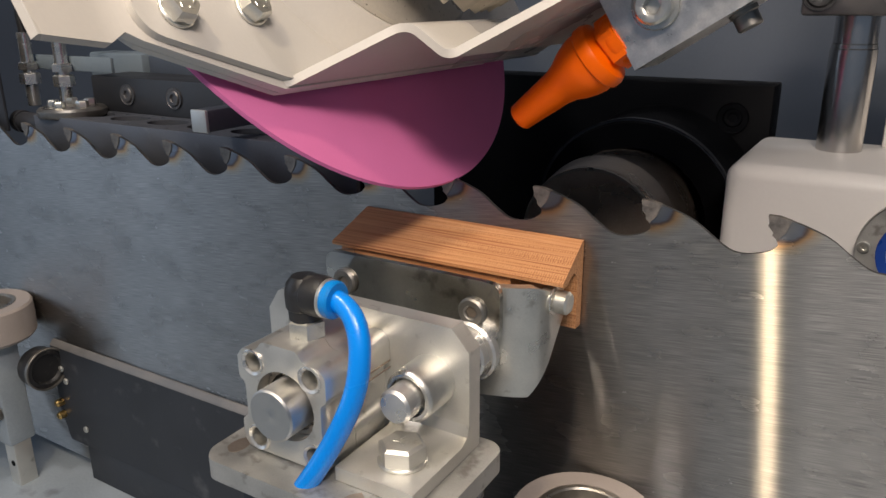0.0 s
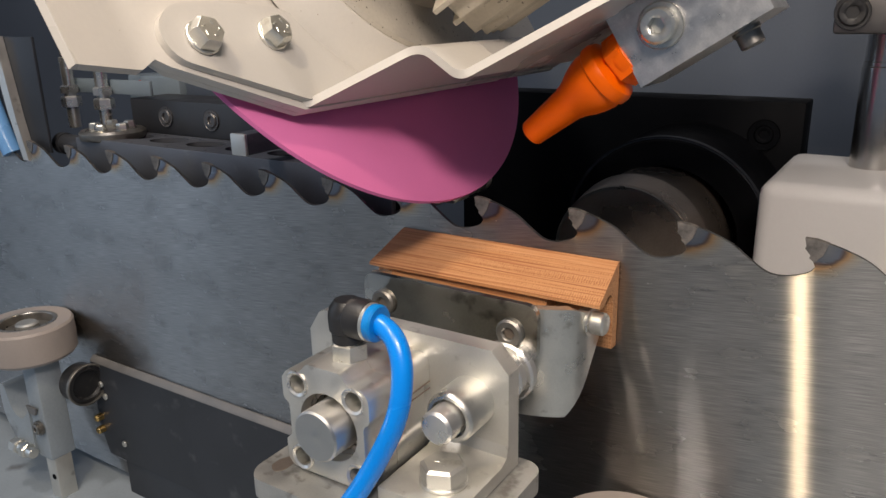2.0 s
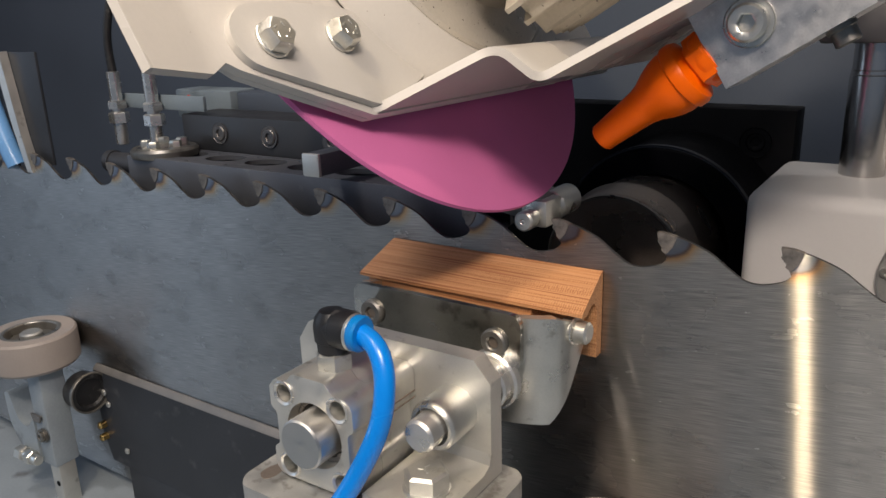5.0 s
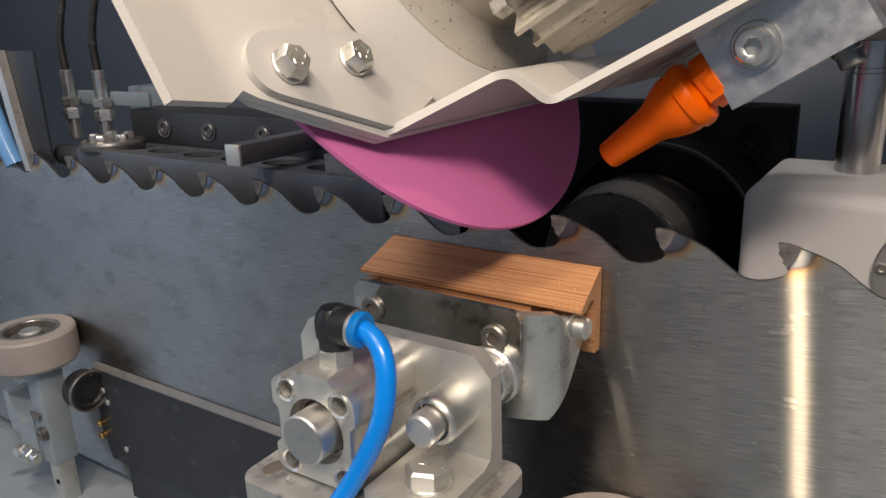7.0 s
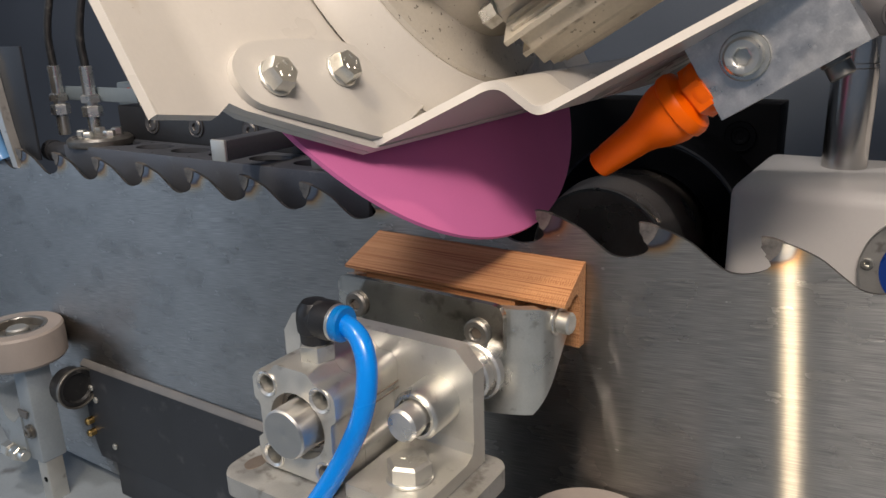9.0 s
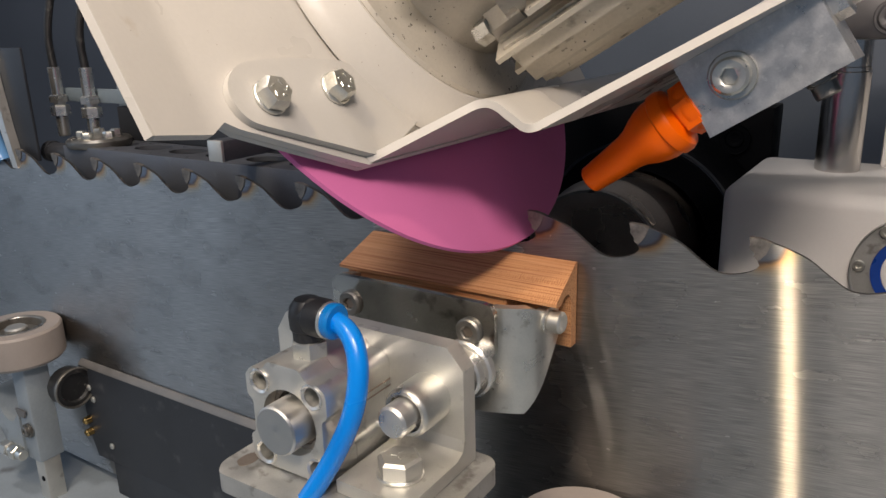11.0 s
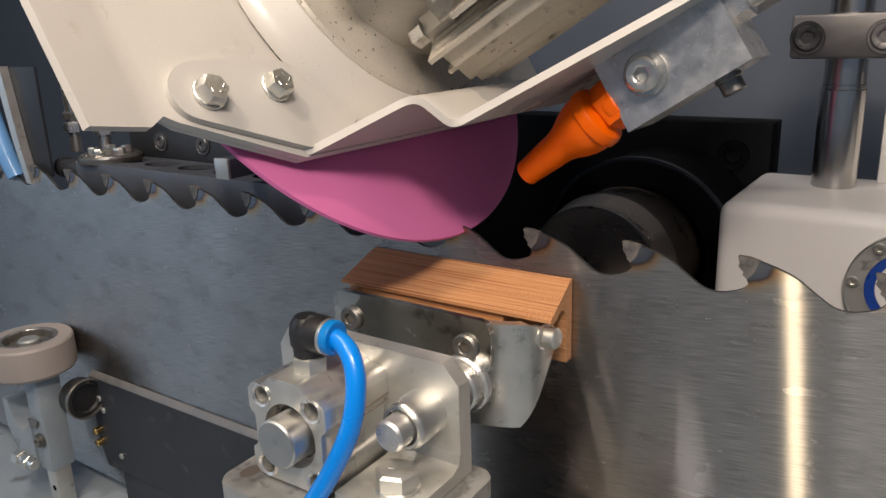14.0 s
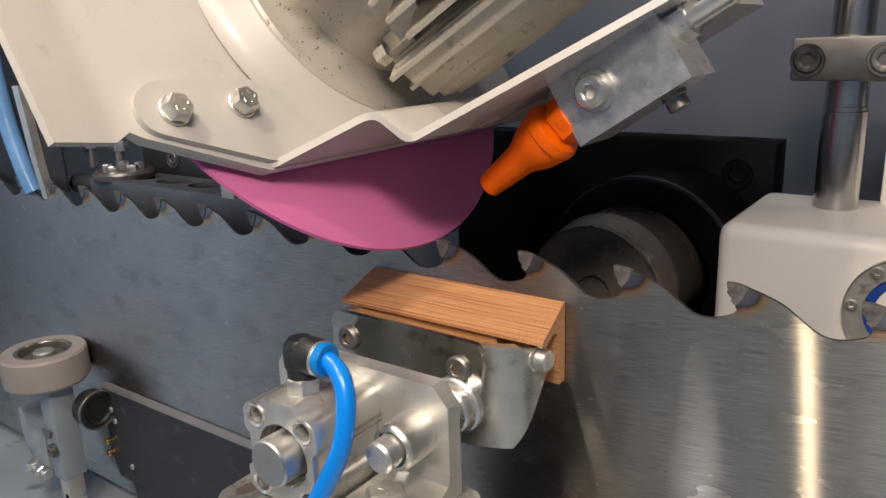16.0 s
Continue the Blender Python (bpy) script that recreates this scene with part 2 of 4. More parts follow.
def brushed_band():
    """Rolled saw steel, scratched along its length, with heat tints round every welded tooth tip."""
    m, nt, b = nodes_of("saw_steel")
    lines = noise_at(nt, 700, (0.02, 1, 1), 3, lean=LEAN)
    blots = noise_at(nt, 26, (0.6, 1, 1), 6)
    spots = noise_at(nt, 190, (0.6, 1, 1), 6)
    col = ramp(nt, blots, ((0.3, (0.44, 0.42, 0.395)), (0.72, (0.55, 0.525, 0.495))))
    col = mixed(nt, 0.30, col, ramp(nt, lines, ((0.3, (0.37, 0.37, 0.38)), (0.7, (0.53, 0.52, 0.51)))))
    brush = noise_at(nt, 3800, (0.022, 1, 1), 3, lean=LEAN)
    nicks = noise_at(nt, 1100, (0.14, 1, 1), 2, lean=LEAN)
    smear = noise_at(nt, 70, (0.5, 1, 1), 7)
    col = mixed(nt, 0.5, col, ramp(nt, brush, ((0.34, (0.27, 0.265, 0.26)), (0.5, (0.47, 0.455, 0.435)), (0.66, (0.70, 0.675, 0.635)))))
    col = mixed(nt, ramp(nt, smear, ((0.50, (0, 0, 0)), (0.72, (0.15, 0.15, 0.15)))), col, (0.29, 0.28, 0.265))
    col = mixed(nt, ramp(nt, nicks, ((0.72, (0, 0, 0)), (0.78, (0.5, 0.5, 0.5)))), col, (0.68, 0.66, 0.62))
    col = mixed(nt, ramp(nt, spots, ((0.66, (0, 0, 0)), (0.75, (0.35, 0.35, 0.35)))), col, (0.56, 0.53, 0.47))
    tc = nt.nodes.new("ShaderNodeTexCoord")
    sp = nt.nodes.new("ShaderNodeSeparateXYZ")
    nt.links.new(tc.outputs["Object"], sp.inputs[0])

    def math_node(op, a, c):
        q = nt.nodes.new("ShaderNodeMath")
        q.operation = op
        for s, v in ((q.inputs[0], a), (q.inputs[1], c)):
            if isinstance(v, (int, float)):
                s.default_value = v
            else:
                nt.links.new(v, s)
        return q.outputs[0]
    u = math_node("SUBTRACT", math_node("FLOORED_MODULO", math_node("ADD", sp.outputs[0], 0.0407 * 0.5 - 0.0234), 0.0407), 0.0407 * 0.5)
    v = math_node("MULTIPLY", math_node("SUBTRACT", sp.outputs[2], 0.0160), 1.15)
    d = math_node("SQRT", math_node("ADD", math_node("MULTIPLY", u, u), math_node("MULTIPLY", v, v)), 0)
    d = math_node("ADD", d, math_node("MULTIPLY", math_node("SUBTRACT", spots, 0.5), 0.0035))
    dd = math_node("MULTIPLY", d, 62.0)
    tint = ramp(nt, dd, ((0.20, (0.30, 0.30, 0.31)), (0.40, (0.18, 0.21, 0.27)), (0.47, (0.13, 0.07, 0.06)), (0.56, (0.62, 0.34, 0.13)), (0.72, (0.62, 0.50, 0.33))))
    mask = ramp(nt, dd, ((0.0, (1, 1, 1)), (0.55, (0.8, 0.8, 0.8)), (0.85, (0, 0, 0))))
    col = mixed(nt, mask, col, tint)
    nt.links.new(col, b.inputs["Base Color"])
    b.inputs["Metallic"].default_value = 1.0
    nt.links.new(ramp(nt, brush, ((0.3, (0.31,) * 3), (0.7, (0.44,) * 3))), b.inputs["Roughness"])
    b.inputs["Anisotropic"].default_value = 0.8
    t = nt.nodes.new("ShaderNodeCombineXYZ")
    t.inputs[0].default_value, t.inputs[2].default_value = -math.sin(radians(LEAN)), math.cos(radians(LEAN))
    nt.links.new(t.outputs[0], b.inputs["Tangent"])
    bumped(nt, b, brush, 0.06, 0.0001)
    # the scratches spread a lamp's mirror image up and down
    g = nt.nodes.new("ShaderNodeBsdfAnisotropic")
    nt.links.new(mixed(nt, 0.7, col, ramp(nt, brush, ((0.36, (0.36, 0.36, 0.36)), (0.60, (1, 1, 1)))), "MULTIPLY"), g.inputs["Color"])
    nt.links.new(ramp(nt, smear, ((0.3, (0.21,) * 3), (0.7, (0.30,) * 3))), g.inputs["Roughness"])
    g.inputs["Anisotropy"].default_value = 0.92
    along = nt.nodes.new("ShaderNodeCombineXYZ")
    along.inputs[0].default_value, along.inputs[2].default_value = math.cos(radians(LEAN)), math.sin(radians(LEAN))
    nt.links.new(along.outputs[0], g.inputs["Tangent"])
    mx = nt.nodes.new("ShaderNodeMixShader")
    mx.inputs[0].default_value = 0.5
    nt.links.new(b.outputs[0], mx.inputs[1])
    nt.links.new(g.outputs[0], mx.inputs[2])
    nt.links.new(mx.outputs[0], nt.nodes["Material Output"].inputs["Surface"])
    return m


def laminate():
    """Orange-brown fabric laminate: fine cloth layers seen as lines along the length, dark stained edges."""
    m, nt, b = nodes_of("fabric_laminate")
    lines = noise_at(nt, 1300, (0.010, 1, 1), 3)
    big = noise_at(nt, 45, (0.4, 1, 1), 5)
    tc = nt.nodes.new("ShaderNodeTexCoord")
    wave = nt.nodes.new("ShaderNodeTexWave")
    wave.bands_direction = "X"
    wave.inputs["Scale"].default_value = 330
    wave.inputs["Distortion"].default_value = 5.0
    wave.inputs["Detail"].default_value = 2.0
    wave.inputs["Detail Scale"].default_value = 3.0
    nt.links.new(tc.outputs["Object"], wave.inputs["Vector"])
    weave = wave.outputs["Fac"]
    col = ramp(nt, lines, ((0.32, (0.30, 0.105, 0.038)), (0.45, (0.53, 0.245, 0.098)), (0.56, (0.62, 0.325, 0.15)), (0.68, (0.38, 0.145, 0.055))))
    rows = ramp(nt, noise_at(nt, 1100, (0.004, 1, 1), 1), ((0.45, (0, 0, 0)), (0.53, (0.55, 0.55, 0.55))))
    col = mixed(nt, rows, col, ramp(nt, weave, ((0.15, (0.29, 0.10, 0.036)), (0.55, (0.64, 0.335, 0.15)))))
    col = mixed(nt, ramp(nt, big, ((0.5, (0, 0, 0)), (0.8, (0.35, 0.35, 0.35)))), col, (0.34, 0.13, 0.05))
    nt.links.new(col, b.inputs["Base Color"])
    b.inputs["Roughness"].default_value = 0.58
    bumped(nt, b, lines, 0.35, 0.0002)
    return m


M_BAND = brushed_band()
M_PAD = laminate()
M_TIP = plain("stellite_tip", (0.24, 0.22, 0.20), 0.55, 0.8, 0.4, 500, 2500, bump=0.5)
M_ZINC = plain("zinc_plated_steel", (0.68, 0.675, 0.63), 0.35, 0.90, 0.16, 70, 1500, bump=0.08, dirt=(0.40, 0.385, 0.34), dirt_amount=0.35)
M_CAST = plain("blasted_aluminium", (0.69, 0.68, 0.635), 0.43, 0.82, 0.14, 60, 2600, bump=0.3, dirt=(0.36, 0.345, 0.31), dirt_amount=0.25)
M_TURN = plain("turned_steel", (0.72, 0.71, 0.68), 0.30, 0.88, 0.12, 120, 3000, stretch=(1, 0.08, 1), bump=0.12)
M_FACED = plain("freshly_turned_steel", (0.62, 0.61, 0.59), 0.42, 1.0, 0.10, 120, 3000, stretch=(1, 0.08, 1), bump=0.1)
M_FACED.node_tree.nodes["Principled BSDF"].inputs["Anisotropic"].default_value = 0.6
M_BARE = plain("polished_cover_steel", (0.62, 0.60, 0.55), 0.17, 1.0, 0.25, 50, 1200, bump=0.06, dirt=(0.25, 0.24, 0.22), dirt_amount=0.75)
M_PLATE = plain("grey_plated_plate", (0.47, 0.47, 0.45), 0.50, 0.75, 0.2, 80, 1700, bump=0.3, dirt=(0.27, 0.26, 0.24), dirt_amount=0.6)
M_BLACK = plain("blackened_steel", (0.003, 0.0032, 0.004), 0.55, 0.0, 0.35, 60, 1200, bump=0.2)
M_BLACK.node_tree.nodes["Principled BSDF"].inputs["Specular IOR Level"].default_value = 0.07
M_BLACKPL = plain("black_plastic", (0.018, 0.018, 0.019), 0.42, 0.0, 0.3, 90, 1700, bump=0.35, dirt=(0.07, 0.068, 0.064), dirt_amount=0.5)
M_BLUE = plain("blue_polyurethane_hose", (0.0, 0.23, 0.80), 0.25, 0.0, 0.08, 30, 600, bump=0.03, coat=0.2, rvar=0.05)
M_NAVY = plain("dark_blue_plastic", (0.012, 0.055, 0.30), 0.35, 0.0, 0.1, 60, 900, bump=0.05)
M_BLUE2 = plain("blue_release_ring", (0.0, 0.21, 0.62), 0.35, 0.0, 0.12, 60, 900, bump=0.1)
M_CREAM = plain("cream_machine_paint", (0.525, 0.50, 0.46), 0.30, 0.0, 0.07, 22, 700, bump=0.12, dirt=(0.36, 0.285, 0.20), dirt_amount=-0.15, coat=0.15)
def speckle(m, size, amount, colour):
    """Small dark specks of grit and chipped paint over a finished material."""
    nt = m.node_tree
    b = nt.nodes["Principled BSDF"]
    old = b.inputs["Base Color"].links[0].from_socket
    dots = noise_at(nt, size, (1, 1, 1), 2)
    where = noise_at(nt, size * 0.06, (1, 1, 1), 3)
    fac = mixed(nt, 1.0, ramp(nt, dots, ((amount, (0, 0, 0)), (amount + 0.04, (1, 1, 1)))), ramp(nt, where, ((0.42, (0, 0, 0)), (0.62, (1, 1, 1)))), "MULTIPLY")
    nt.links.new(mixed(nt, fac, old, colour), b.inputs["Base Color"])


speckle(M_CREAM, 650, 0.745, (0.20, 0.14, 0.10))
# the guard's cream made greyer, with the plate's shade in the colour
M_CREAM_SHADED = plain("shaded_cream_paint", (0.49, 0.47, 0.435), 0.38, 0.0, 0.06, 30, 900, bump=0.15, dirt=(0.30, 0.26, 0.2), dirt_amount=-0.3)
M_WHITE = plain("off_white_machine_paint", (0.72, 0.70, 0.67), 0.40, 0.0, 0.05, 15, 800, bump=0.12)
M_WHEEL = plain("pink_abrasive", (0.66, 0.165, 0.39), 0.82, 0.0, 0.10, 14, 2600, bump=0.25, rvar=0.06)
M_ORANGE = plain("orange_hose_plastic", (0.95, 0.14, 0.0), 0.36, 0.0, 0.07, 40, 900, bump=0.06, rvar=0.06)
M_ORANGE.node_tree.nodes["Principled BSDF"].inputs["Specular IOR Level"].default_value = 0.25
M_ALU = plain("scuffed_aluminium", (0.64, 0.635, 0.625), 0.34, 0.88, 0.25, 160, 1500, bump=0.2, dirt=(0.78, 0.77, 0.74), dirt_amount=0.55, rvar=0.10)
M_COLUMN = plain("ground_column_steel", (0.50, 0.485, 0.465), 0.20, 1.0, 0.05, 20, 2500, stretch=(1, 1, 0.05), bump=0.05, rvar=0.03)
M_MOTOR = plain("dirty_motor_casting", (0.53, 0.485, 0.40), 0.5, 0.15, 0.22, 35, 800, bump=0.35, dirt=(0.10, 0.085, 0.065), dirt_amount=0.15)
M_FLANGE = plain("stained_flange_paint", (0.47, 0.435, 0.375), 0.36, 0.25, 0.18, 30, 900, bump=0.3, dirt=(0.07, 0.06, 0.05), dirt_amount=0.2)
speckle(M_MOTOR, 600, 0.69, (0.05, 0.042, 0.035))
speckle(M_FLANGE, 520, 0.66, (0.05, 0.042, 0.035))
M_GREYDARK = plain("dark_grey_bed_steel", (0.042, 0.047, 0.057), 0.48, 0.35, 0.3, 25, 900, bump=0.25, dirt=(0.10, 0.105, 0.115), dirt_amount=0.3)
M_PANEL = plain("blue_grey_panel_paint", (0.085, 0.103, 0.135), 0.5, 0.0, 0.12, 8, 500, bump=0.15)
M_RUBBER = plain("translucent_grey_polyurethane", (0.33, 0.29, 0.265), 0.42, 0.0, 0.12, 40, 900, bump=0.15)
M_BED = plain("pale_blue_grey_bed", (0.34, 0.39, 0.43), 0.45, 0.1, 0.2, 20, 600, bump=0.2, dirt=(0.16, 0.17, 0.18), dirt_amount=0.4)
M_SCREW = plain("dull_screw_steel", (0.24, 0.23, 0.21), 0.42, 0.8, 0.2, 200, 1500, bump=0.15)
M_BOXGREY = plain("pale_blue_grey_box_paint", (0.22, 0.27, 0.31), 0.5, 0.0, 0.12, 20, 500, bump=0.12)
M_RAIL = plain("worn_dark_rail_steel", (0.105, 0.112, 0.13), 0.45, 0.3, 0.25, 25, 900, bump=0.25, dirt=(0.19, 0.195, 0.21), dirt_amount=0.2)
M_SLIDE = plain("black_oxide_slide", (0.035, 0.037, 0.043), 0.5, 0.1, 0.3, 30, 900, bump=0.2)
M_GULLET = plain("ground_gullet_steel", (0.15, 0.145, 0.14), 0.5, 0.9, 0.3, 200, 2000, bump=0.2)
M_CLAMP = plain("worn_clamp_steel", (0.15, 0.145, 0.145), 0.45, 0.7, 0.15, 60, 2200, bump=0.3)
M_PAWL = plain("worn_pawl_steel", (0.33, 0.31, 0.28), 0.36, 0.9, 0.25, 90, 1500, bump=0.2)
# lighter steel: the highlight on faces that catch light is in the colour
M_LIT_FACE = plain("lit_face_steel", (0.24, 0.23, 0.22), 0.5, 0.55, 0.2, 80, 1500, bump=0.3)
M_PALEBLUE = plain("pale_blue_hose", (0.16, 0.36, 0.68), 0.3, 0.0, 0.12, 40, 700, bump=0.05)
M_RED = plain("red_indicator", (0.7, 0.06, 0.03), 0.3, 0.0, 0.05, 60, 900)
M_BRASS = plain("brass", (0.62, 0.42, 0.16), 0.3, 1.0, 0.15, 90, 900)
M_SPINDLE = plain("oily_dark_spindle", (0.36, 0.30, 0.25), 0.32, 0.75, 0.3, 30, 900, bump=0.2)

# ---- setting ----
single("back_wall", block(-1100, 900, 300, 320, -500, 700, 0), M_PANEL, "dark blue-grey painted back panel of the machine", "wall", kind="structure")
single("machine_bed", block(-1100, 900, -500, 300, -235, -215, 0), M_BED, "pale blue-grey machine bed with oily dust", "floor", kind="structure")
single("side_wall", block(-1120, -1100, -120, 300, -215, 620, 0), M_PANEL, "dark blue-grey side panel of the machine", "wall", kind="structure")


# two unseen panels, added to block hall light from the back parts
single("shade_roof", block(-1100, 900, -120, 300, 620, 640, 0), M_PANEL, "unseen dark blue-grey panel added overhead to keep hall light off the back", "roof", kind="structure")
single("shade_end_panel", block(900, 920, -120, 300, -215, 620, 0), M_PANEL, "unseen dark blue-grey panel added at the end to keep hall light out", "wall", kind="structure")


# ---- saw band ----
PITCH = 40.7
TIP0 = -20.8


def tooth_line():
    """One tooth from its tip down the face, round the gullet and up the back to the next tip on the negative side."""
    face = [(0, 17.3), (0.7, 14.6), (2.0, 11.4), (3.4, 8.3)]
    rest = smooth_path([(3.4, 8.3, 0), (1.8, 6.4, 0), (-1.6, 4.8, 0), (-6.4, 3.75, 0), (-11.0, 4.4, 0), (-16.5, 7.9, 0), (-22.6, 12.3, 0), (-29, 15.0, 0), (-35, 16.7, 0), (-40.7, 17.3, 0)], 4)
    return face + [(q.x, q.y) for q in rest[1:-1]]


def saw_band():
    band = thing("band_saw_blade", "wide brushed steel band saw blade with hooked welded-tip teeth", "saw blade")
    line = []
    for k in range(12, -20, -1):
        line += [(TIP0 + PITCH * k + x, z) for x, z in tooth_line()]
    x1, x0 = line[0][0], line[-1][0]
    body = part("band", prism(line + [(x0, -205), (x1, -205)], 0, 1.6, "y", 0), M_BAND, band)
    body.data.materials.append(M_GULLET)
    for p in body.data.polygons:
        if abs(p.normal.y) < 0.5:
            p.material_index = 1
    tip = mesh_of("tooth_tip", prism([(-0.5, 17.6), (0.1, 15.2), (-0.2, 14.3), (1.6, 12.2), (1.3, 11.3), (3.0, 9.9), (5.2, 12.6), (6.6, 16.6), (3.0, 17.55)], -0.35, 1.95, "y", 0.12, 1), M_TIP)
    for k in range(12, -20, -1):
        ob = new("tooth_tip", tip)
        ob.parent = band
        ob.location = ((TIP0 + PITCH * k) * K, 0, 0)
    return band


BAND = saw_band()


# ---- pneumatic steady unit with its laminate pad ----
def steady_unit():
    unit = thing("pneumatic_steady", "plated steel pneumatic clamp with blue hose beside the band", "clamp")
    # pad: roof-shaped top, back leg against the band, front leg cut short
    sec = [(-0.4, 0.2), (-1.6, 0.2), (-18.9, -11.0), (-18.9, -12.2), (-17.6, -12.9), (-14.5, -12.8), (-11.4, -10.6), (-8.6, -10.0), (-6.3, -11.8), (-5.3, -15.5), (-5.1, -33), (-0.4, -33)]
    roof = prism(sec, -102.6, -0.3, "x", 0.35, 1, 25)
    for v in roof.verts:
        if v.co.x < -0.09 and v.co.y > -0.0185:
            v.co.x += 0.0055 * min(1, (v.co.y + 0.0189) / 0.017)
    pad = part("support_pad", roof, M_PAD, unit, "worn orange-brown fabric laminate pad")
    part("pad_leg", prism([(-17.2, -11.5), (-9.0, -11.5), (-9.0, -26), (-17.2, -26)], -99, -21.5, "x", 0.4, 1), M_PAD, pad)
    # bent holder behind the cover plate
    plan = rounded([(-96.5, -10), (-96, -29), (-86, -33), (-24, -33), (-5.5, -25), (-4.2, -8)], 13, 7)

    def low(i):
        return -54 + 1.45 * max(0, plan[i][1] + 26)
    part("holder", bevel(bent_sheet(plan, 4.0, low, lambda i: -11.8 - 3.4 * min(1, max(0, (plan[i][1] + 25) / 8)), lambda a, b, c: (a, b, c)), 0.5, 2, 50), M_ZINC, unit, "bent zinc-plated holder")
    plate = part("cover_plate", prism(rounded([(-50, -7.4), (-90, -7.4), (-90, -29), (-15, -29), (-15, -7.8), (-50, -7.4)], 5, 5)[:-1], -38.2, -35.6, "y", 0.35, 2), M_BARE, unit, "stained polished steel cover plate")
    for x, z in ((-80.5, -18.3), (-25.3, -19.2)):
        part("screw", socket_head(5.2, -38.2, -40.2, "y", (x, 0, z), 2.4), M_SCREW, plate)
        # darker disc on the socket's floor, the recess shade put into its colour
        part("socket", hexagon(3.9, -38.9, -38.6, "y", (x, 0, z), 0.0, 0.1), M_SPINDLE, plate)
    pin = part("pivot_pin", joined(rod(4.3, -9, -4.8, "x", (0, -16.2, -18.8), 0.3), rod(3.2, -12, -3.4, "x", (0, -16.2, -18.8)), rod(4.2, -4.0, 1.6, "x", (0, -16.2, -18.8), 0.8)), M_ZINC, unit, "grooved zinc-plated pivot pin")
    part("spring_clip", ring_of(3.0, 5.2, -4.6, -3.9, "x", (0, -16.2, -18.8)), M_TURN, pin)
    # guide pin through the bracket
    part("guide_pin", joined(rod(5.7, -86, -30, "y", (-26, 0, -33.7), 0.9)), M_TURN, unit, "turned steel guide pin")
    part("guide_collar", joined(ring_of(5.5, 9.4, -46.5, -41.5, "y", (-26, 0, -33.7), 0.8), ring_of(5.5, 11.2, -41.4, -37.0, "y", (-26, 0, -33.7), 0.8)), M_TURN, unit)
    part("guide_bush", turned([(6.6, -78.5), (7.7, -78.5), (8.5, -77.6), (8.7, -76.8), (8.7, -63.9), (6.0, -63.9), (6.0, -75.5), (6.6, -75.8), (6.6, -78.5)], "y", (-26, 0, -33.7), 40), M_ZINC, unit)
    # bracket: upright and foot with a large inner fillet
    br = prism([(-96, -57.4), (-96, -23), (-91, -15.5), (-88, -14.3), (-18.5, -14.3), (-12.2, -21.5), (-12.2, -57.4)], -64, -57, "y", 0.5)
    foot = prism([(-64, -47), (-65.2, -50.8), (-69, -52.6), (-97, -52.6), (-97, -57.3), (-63.9, -57.3)], -40.8, -12.2, "x", 0.5)
    part("bracket", joined(br, foot), M_CAST, unit, "thick plated steel angle bracket")
    # base plate with slots
    base = part("base_plate", prism(rounded([(-50, -53), (-84, -53), (-88, -57), (-88, -104), (-84, -109), (-8, -109), (-4, -105), (-4, -57), (-8, -53), (-50, -53)], 2.5, 3)[:-1], -64.8, -57.5, "z", 0.7), M_PLATE, unit, "scuffed grey plated base plate with slots")
    # slots are flat darker patches on the plate, their inner shade painted
    part("slot_patch", prism(rounded([(-82, -93), (-84, -96), (-84, -101), (-80, -103), (-78, -100), (-78, -95), (-82, -93)], 2, 4)[:-1], -57.6, -57.35, "z", 0), M_SPINDLE, base)
    part("slot_patch", prism(rounded([(-30, -98), (-33, -101), (-33, -106), (-26, -106), (-26, -101), (-30, -98)], 2, 4)[:-1], -57.6, -57.35, "z", 0), M_SPINDLE, base)
    part("washer", ring_of(4.2, 7.8, -52.6, -51.2, "z", (-24.6, -84, 0)), M_ZINC, unit)
    part("hex_bolt", hexagon(13, -51.2, -45.5, "z", (-24.6, -84, 0), 0.35, 0.9), M_CAST, unit, "zinc-plated hex bolt with a stamped head")
    for x, y, q in ((-26.2, -84.8, 20), (-23.6, -85.2, -35), (-25.4, -82.2, 70)):
        mark = part("stamp_mark", block(-0.9, 0.9, -0.3, 0.3, -45.6, -45.3, 0.08, 1), M_ZINC, unit)
        mark.matrix_basis = pose(x * K, y * K, 0, 0, 0, q)
    # cylinder
    prof = [(-78.5, -24), (-76, -20.7), (-70.5, -20.7), (-67.5, -17), (-53.5, -17), (-50.5, -20.7), (-45, -20.7), (-42.5, -23.5), (-42.5, -31.5), (-45, -33), (-45, -45), (-42.5, -46.5), (-42.5, -54),
            (-45, -56.6), (-76, -56.6), (-78.5, -54), (-78.5, -46.5), (-76, -45), (-76, -33), (-78.5, -31.5)]
    shell = rounded(prof + [prof[0]], 1.6, 3)[:-1]
    holes = [(-72.0, -25.2, 3.3), (-48.6, -25.2, 3.3), (-72.0, -52.0, 3.3), (-48.6, -52.0, 3.3)]
    body = part("cylinder_body", prism(shell, -84, -64.1, "y", 0.3, 1, 40), M_CAST, unit, "clear anodised aluminium compact cylinder body")
    part("end_cap", holed(shell, [(-59.6, -37.4, 11.8)] + holes, -97.2, -84.15), M_CAST, body)
    # ring added at the bore's bottom, its dark colour paints the shade there
    part("bore_shade_ring", ring_of(8.9, 11.7, -86.5, -84.2, "y", (-59.6, 0, -37.4), 0.3), M_SPINDLE, body)
    clip = part("circlip", ring_of(10.0, 11.7, -92.6, -91.4, "y", (-59.6, 0, -37.4), 0.2, 48), M_SPINDLE, body, "dark spring steel circlip")
